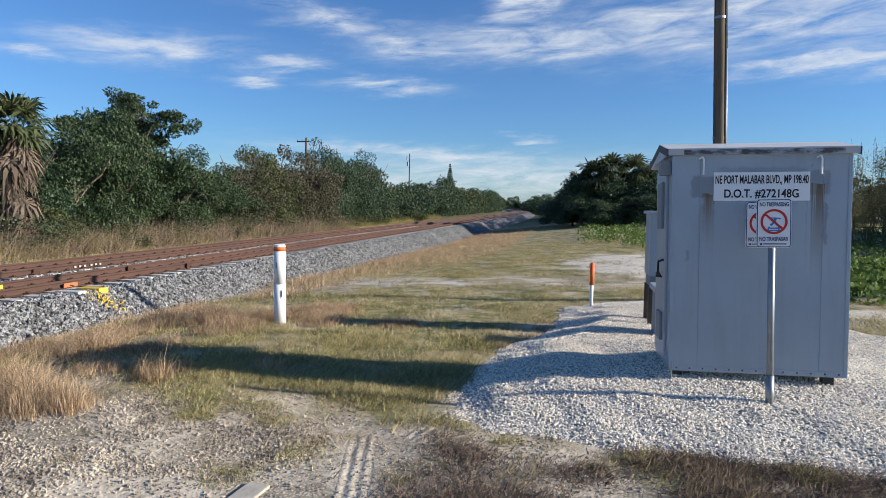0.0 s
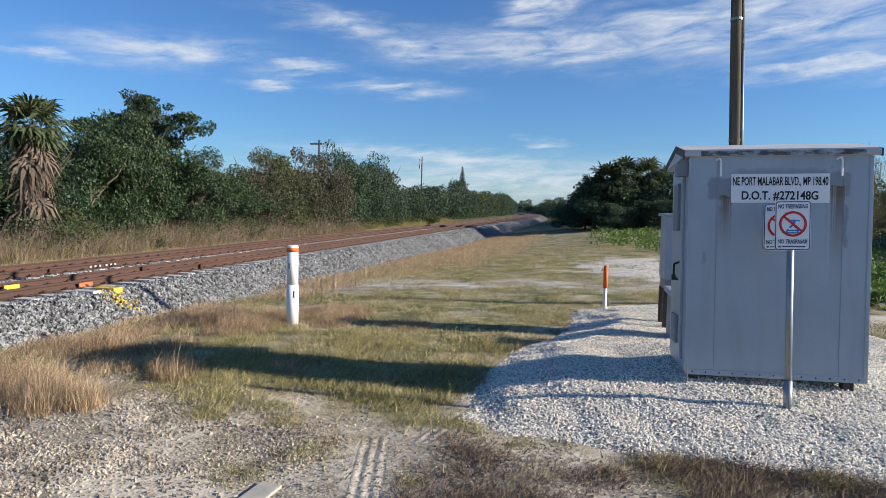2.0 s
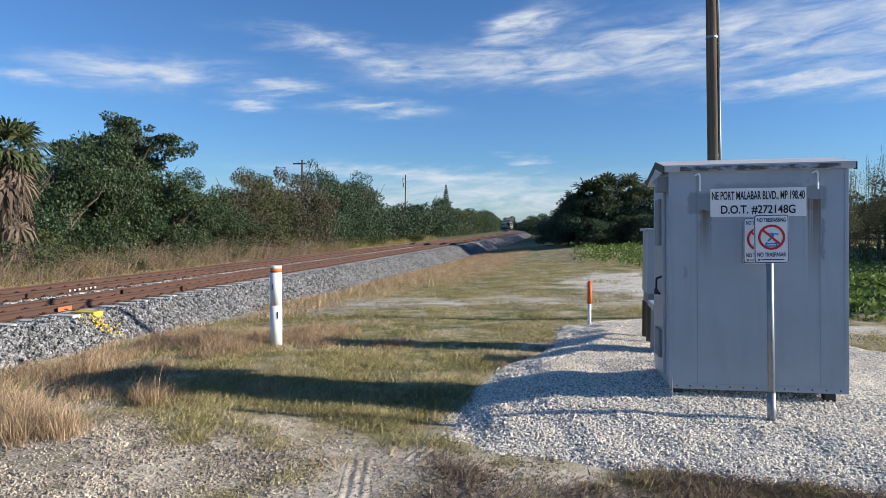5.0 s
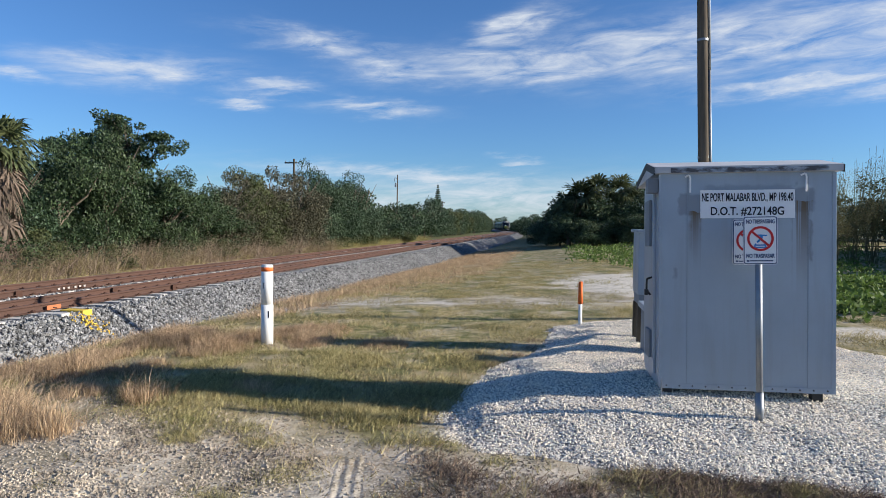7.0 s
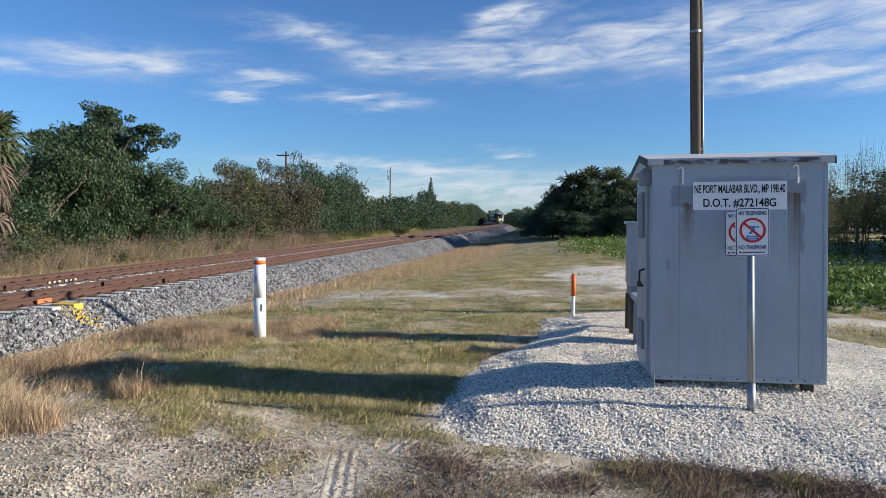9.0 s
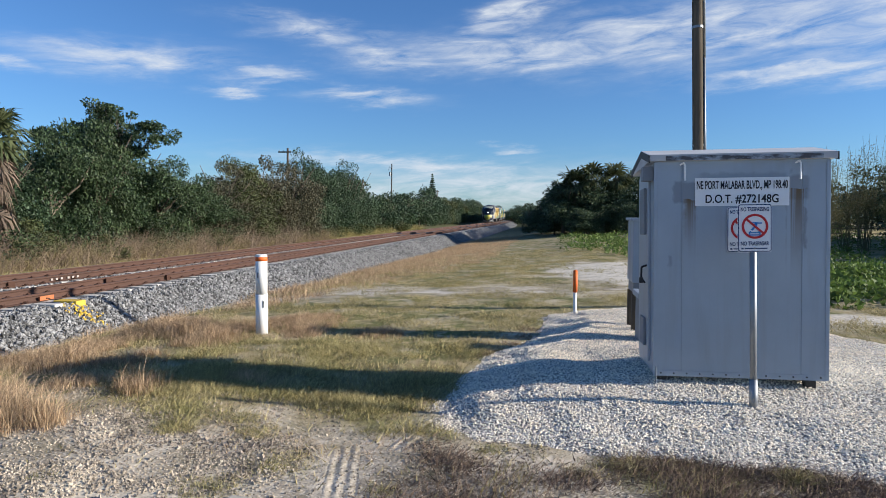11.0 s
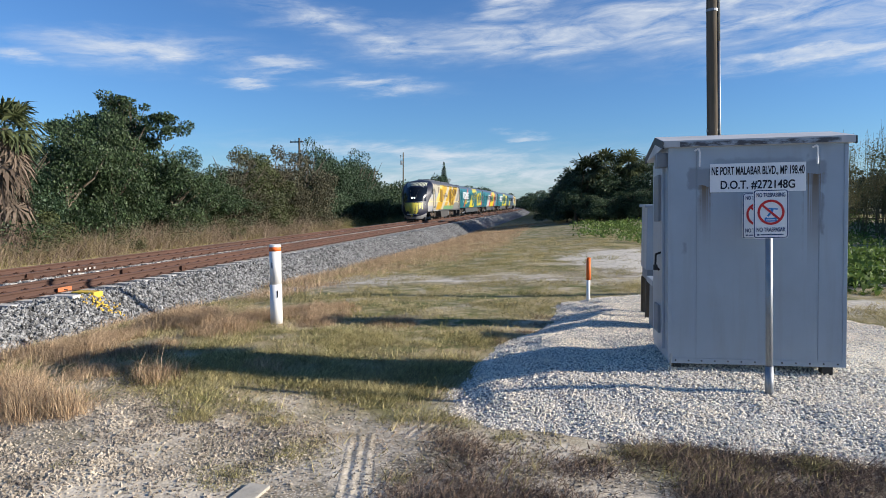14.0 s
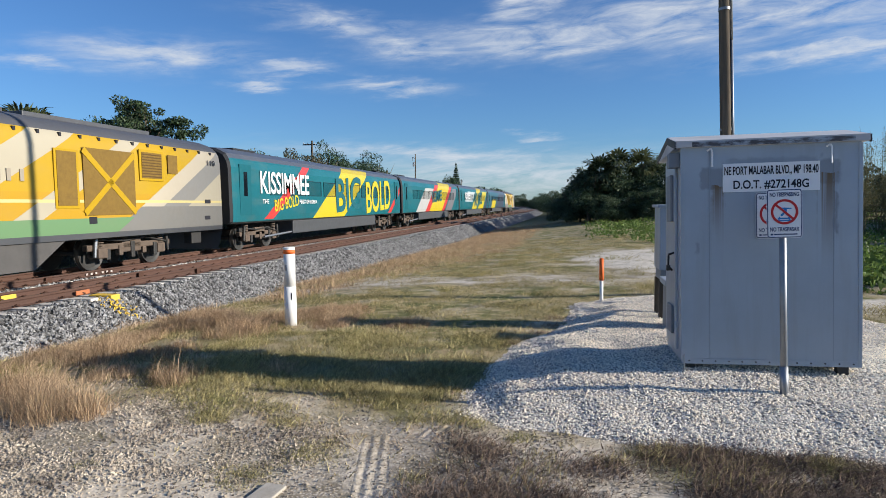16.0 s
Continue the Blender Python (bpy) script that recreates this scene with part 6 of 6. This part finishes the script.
            v0 = [bb.verts.new((sx * (HALF + 0.012), o + y, z)) for y, z in lo]
            v1 = [bb.verts.new((sx * (HALF + 0.024), o + y, z)) for y, z in lo]
            for i in range(4):
                k = (i + 1) % 4
                bb.faces.new((v0[i], v0[k], v1[k], v1[i]))
            bb.faces.new(v1)
            bmesh.ops.recalc_face_normals(bb, faces=bb.faces)
            part("cross_bar", bb, M["plain_yellow"], t)
        side("louvre_frame", 16.66, 17.86, 2.72, 3.70, "plain_yellow", 0.008)
        side("louvre", 16.76, 17.76, 2.80, 3.62, "louvre", 0.02, "dusty ochre louvred grille")
        for i in range(9):
            z = 2.84 + i * 0.087
            side("slat", 16.78, 17.74, z, z + 0.03, "louvre_dark", 0.032)
        side("louvre", 18.1, 18.62, 3.0, 3.62, "louvre")
        # filler and rear steps: black plates again for the shaded hollows
        side("filler_recess", 14.45, 14.75, 1.42, 1.62, "ink", 0.006)
        for s0, z0 in ((20.2, 1.4), (20.25, 2.0)):
            side("step_recess", s0, s0 + 0.35, z0, z0 + 0.14, "ink", 0.008)
        # maker's word mark as plain bars
        y = 9.4
        for i, (w, h0, h1) in enumerate(((0.26, 2.55, 3.05), (0.2, 2.55, 2.85), (0.1, 2.55, 2.95), (0.28, 2.35, 2.85), (0.26, 2.55, 3.05), (0.2, 2.55, 2.98), (0.09, 2.55, 3.05), (0.09, 2.55, 2.9), (0.26, 2.55, 2.85), (0.26, 2.55, 2.85))):
            side("word_mark_bar", y, y + w * 0.45, h0, h1, "grey_letters", 0.004)
            y += w + 0.12
        lettering("110", 0.5, 0.2, M["ink"], "unit_number", t, Matrix.Translation((sx * (HALF - 0.005), o + 20.75, 3.5)) @ Euler((radians(90), 0, radians(90 * sx))).to_matrix().to_4x4())
    # windscreen and lights
    def on_nose(x, z, out=0.01):
        h = body_half(z)
        return Vector((x, o + nose_y(z) + nose_sweep(z) * abs(x / h) ** 2.2 - out, z))
    b = bmesh.new()
    grid = [[b.verts.new(on_nose(-1.2 + 2.4 * i / 12, 2.06 + 1.46 * j / 6, 0.012)) for i in range(13)] for j in range(7)]
    for j in range(6):
        for i in range(12):
            b.faces.new((grid[j][i], grid[j][i + 1], grid[j + 1][i + 1], grid[j + 1][i]))
    part("windscreen", b, M["coach_glass"], t, "dark wraparound windscreen", True)
    for sx in (-1, 1):
        p = on_nose(sx * 0.13, 2.42, 0.03)
        b = tube(p, p + Vector((0, -0.05, 0)), 0.06, 0.055, 16)
        part("headlight", b, M["lit"], t, "bright lit headlight")
        q = on_nose(sx * 0.3, 2.3, 0.03)
        part("wiper", rod([on_nose(sx * 0.25, 2.35, 0.03), on_nose(sx * 0.42, 3.2, 0.03)], 0.012), M["dark_steel"], t)
        p = on_nose(sx * 1.12, 1.75, 0.02)
        part("marker_lamp", tube(p, p + Vector((sx * 0.02, -0.03, 0)), 0.07, 0.07, 12), M["galv"], t)
        m = Matrix.Translation(on_nose(sx * 0.75, 3.56, 0.06)) @ Euler((radians(62), 0, radians(sx * 12))).to_matrix().to_4x4()
        lettering("110", 0.32, 0.13, M["white_letters"], "unit_number", t, m)
    for i in range(10):
        x = -0.55 + i * 0.12
        p = on_nose(x, 0.72, 0.012)
        part("word_mark_bar", block(x - 0.02, x + 0.02, p.y - 0.006, p.y + 0.004, 0.66, 0.82 if i % 3 else 0.9), M["white_letters"], t)
    return t


def coach(label, paint, slogan):
    t = thing("coach", label, "railway coach", group="train")
    o, L = -CAR_L / 2, CAR_L
    prof = [(1.42, 1.16), (HALF - 0.02, 1.24), (HALF, 1.5), (HALF - 0.03, 3.45), (HALF - 0.09, 3.74), (HALF - 0.24, 4.02), (0.9, 4.25), (0, 4.33)]
    ring = prof + [(-x, z) for x, z in prof[-2::-1]]
    b = bmesh.new()
    rows = []
    for y, k in ((0.0, 0.93), (0.10, 0.985), (0.35, 1.0), (L * 0.25, 1.0), (L * 0.5, 1.0), (L * 0.75, 1.0), (L - 0.35, 1.0), (L - 0.10, 0.985), (L, 0.93)):
        rows.append([b.verts.new((x * k, o + y, z if z < 3 else 3 + (z - 3) * (1 - (1 - k) * 1.2))) for x, z in ring])
    n = len(ring)
    for p, q in zip(rows, rows[1:]):
        for i in range(n):
            k = (i + 1) % n
            b.faces.new((p[i], p[k], q[k], q[i]))
    b.faces.new(rows[0])
    b.faces.new(rows[-1])
    for f in b.faces:
        if abs(f.normal.y) > 0.5 or f.calc_center_median().y < o + 0.12 or f.calc_center_median().y > -o - 0.12:
            f.material_index = 1
    bmesh.ops.recalc_face_normals(b, faces=b.faces)
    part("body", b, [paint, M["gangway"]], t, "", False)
    part("gangway", block(-0.8, 0.8, o + L - 0.02, o + L + 0.36, 0.95, 3.75, 0.05), M["gangway"], t, "black corridor connection")
    part("gangway", block(-0.8, 0.8, o - 0.36, o + 0.02, 0.95, 3.75, 0.05), M["gangway"], t, "black corridor connection")
    part("underbody", block(-1.42, 1.42, o + 6.0, o + L - 6.0, 0.52, 1.17, 0.06), simple("underbody_grey", (0.075, 0.08, 0.085), 0.6, 0.2, 0.5), t, "dark grey equipment skirt")
    part("tie_rod", rod([(1.3, o + 3.2, 0.5), (1.3, o + 6.3, 0.62)], 0.05), M["galv"], t)
    for y in (1.6, L - 3.6):
        part("roof_unit", block(-0.8, 0.8, o + y, o + y + 2.0, 4.24, 4.36, 0.04), M["gangway"], t)
    for sx in (1, -1):
        def side(name, s0, s1, z0, z1, mat, d=0.006, label="", bev=0.0):
            x0, x1 = sx * (HALF - 0.03), sx * (HALF + d)
            return part(name, block(min(x0, x1), max(x0, x1), o + s0, o + s1, z0, z1, bev), M[mat], t, label)
        for s0 in (0.65, L - 1.65):
            side("door", s0, s0 + 0.95, 1.5, 3.6, "coach_door", 0.004, "teal coach door")
            side("door_window", s0 + 0.32, s0 + 0.62, 2.3, 3.3, "coach_glass", 0.010, "", 0.003)
        for i in range(9):
            s0 = 3.3 + i * 2.1
            side("window", s0, s0 + 1.75, 2.38, 3.12, "film_glass", 0.003, "window under printed film", 0.002)
            for z in (2.37, 3.11):
                side("window_frame", s0, s0 + 1.75, z, z + 0.02, "ink", 0.006)
            for y in (s0, s0 + 1.73):
                side("window_frame", y, y + 0.02, 2.37, 3.13, "ink", 0.006)

        def words(text, s, z, w, h, mat, slant=0.0):
            """Slogan centred at s, z; reads left to right from outside."""
            m = Matrix.Translation((sx * (HALF + 0.012), o + (s if sx > 0 else L - s), z)) @ Euler((radians(90), 0, radians(90 * sx))).to_matrix().to_4x4() @ Euler((0, 0, slant)).to_matrix().to_4x4()
            lettering(text, w, h, M[mat], "slogan", t, m)
        if slogan == 1:
            words("KISSIMMEE", 5.0, 2.92, 5.2, 1.0, "white_letters")
            words("BIG BOLD", 5.0, 2.02, 2.6, 0.55, "yellow_letters", radians(6))
            words("THE", 2.85, 2.08, 0.6, 0.2, "white_letters")
            words("HEART OF FLORIDA", 7.5, 2.08, 2.2, 0.2, "white_letters")
            words("BIG", 13.6, 2.55, 4.4, 2.0, "teal_letters", radians(3))
            words("BOLD", 19.6, 2.5, 5.6, 2.1, "yellow_letters", radians(3))
        elif slogan == 2:
            words("KISSIMMEE", 13.0, 2.7, 4.5, 1.1, "teal_letters", radians(3))
        elif slogan == 3:
            words("BIG BOLD", 15.0, 2.6, 7.5, 1.8, "teal_letters", radians(3))
            words("KISSIMMEE", 5.6, 2.95, 4.0, 0.8, "white_letters")
    bogie(t, o + 3.1, 2.5, False)
    bogie(t, o + L - 3.1, 2.5, False)
    return t


M["louvre_dark"] = simple("dark_louvre", (0.10, 0.055, 0.012), 0.7, 0.2, 0.4, 9, 0.3)
M["coach_door"] = simple("teal_door_paint", (0.008, 0.10, 0.12), 0.4, 0, 0.2)


def film():
    """Windows covered by the printed film: the livery continues, darker and glossy."""
    k = Mat("printed_window_film", 0.15, 0, 0.6)
    t = k.n.new("ShaderNodeBsdfTransparent")
    mx = k.n.new("ShaderNodeMixShader")
    mx.inputs[0].default_value = 0.25
    k.color((0.012, 0.03, 0.035))
    k.l.new(t.outputs[0], mx.inputs[1])
    k.l.new(k.b.outputs[0], mx.inputs[2])
    k.l.new(mx.outputs[0], k.n["Material Output"].inputs["Surface"])
    return k.m


M["film_glass"] = film()
TRAIN = [(locomotive("streamlined yellow and cream diesel locomotive with dark nose"), 0.0, LOCO_L, 0.0)]
back = LOCO_L + 0.75
for lab, paint, kind in (("teal passenger coach with yellow slogan lettering", M["car_a"], 1), ("teal passenger coach with a yellow and red printed panel", M["car_b"], 2),
                         ("teal passenger coach with yellow lettering", M["car_c"], 3), ("dark teal passenger coach with yellow patch", M["car_d"], 0)):
    TRAIN.append((coach(lab, paint, kind), back, CAR_L, 0.0))
    back += CAR_L + 0.75
tail = copy_thing(TRAIN[0][0], pose(0, 0, 0))
tagged(tail, "yellow and cream diesel locomotive pushing at the rear")
TRAIN.append((tail, back, LOCO_L, 180.0))


# ---------------------------------------------------------------- what moves
NOSE = [(0.0, 499.0), (7.0, 281.0), (9.0, 219.0), (11.5, 141.5), (12.5, 110.5), (13.5, 79.0), (14.5, 47.1), (15.0, 31.5), (15.5, 15.95), (16.0, 1.15)]


def motions():
    """The train runs down the far track towards the crossing."""
    for ob, behind, length, turn in TRAIN:
        rows = []
        for i in range(33):
            t = i * 0.5
            y = lerp_table(t, NOSE) + behind + length / 2
            y0, y1 = y - 8.0, y + 8.0
            yaw = math.degrees(math.atan2(bend(y1) - bend(y0), 16.0))
            rows.append((t, pose(FAR_AXIS - (bend(y0) + bend(y1)) / 2, y, RAIL_Z, 0, 0, yaw + turn)))
        walk(ob, rows)


motions()
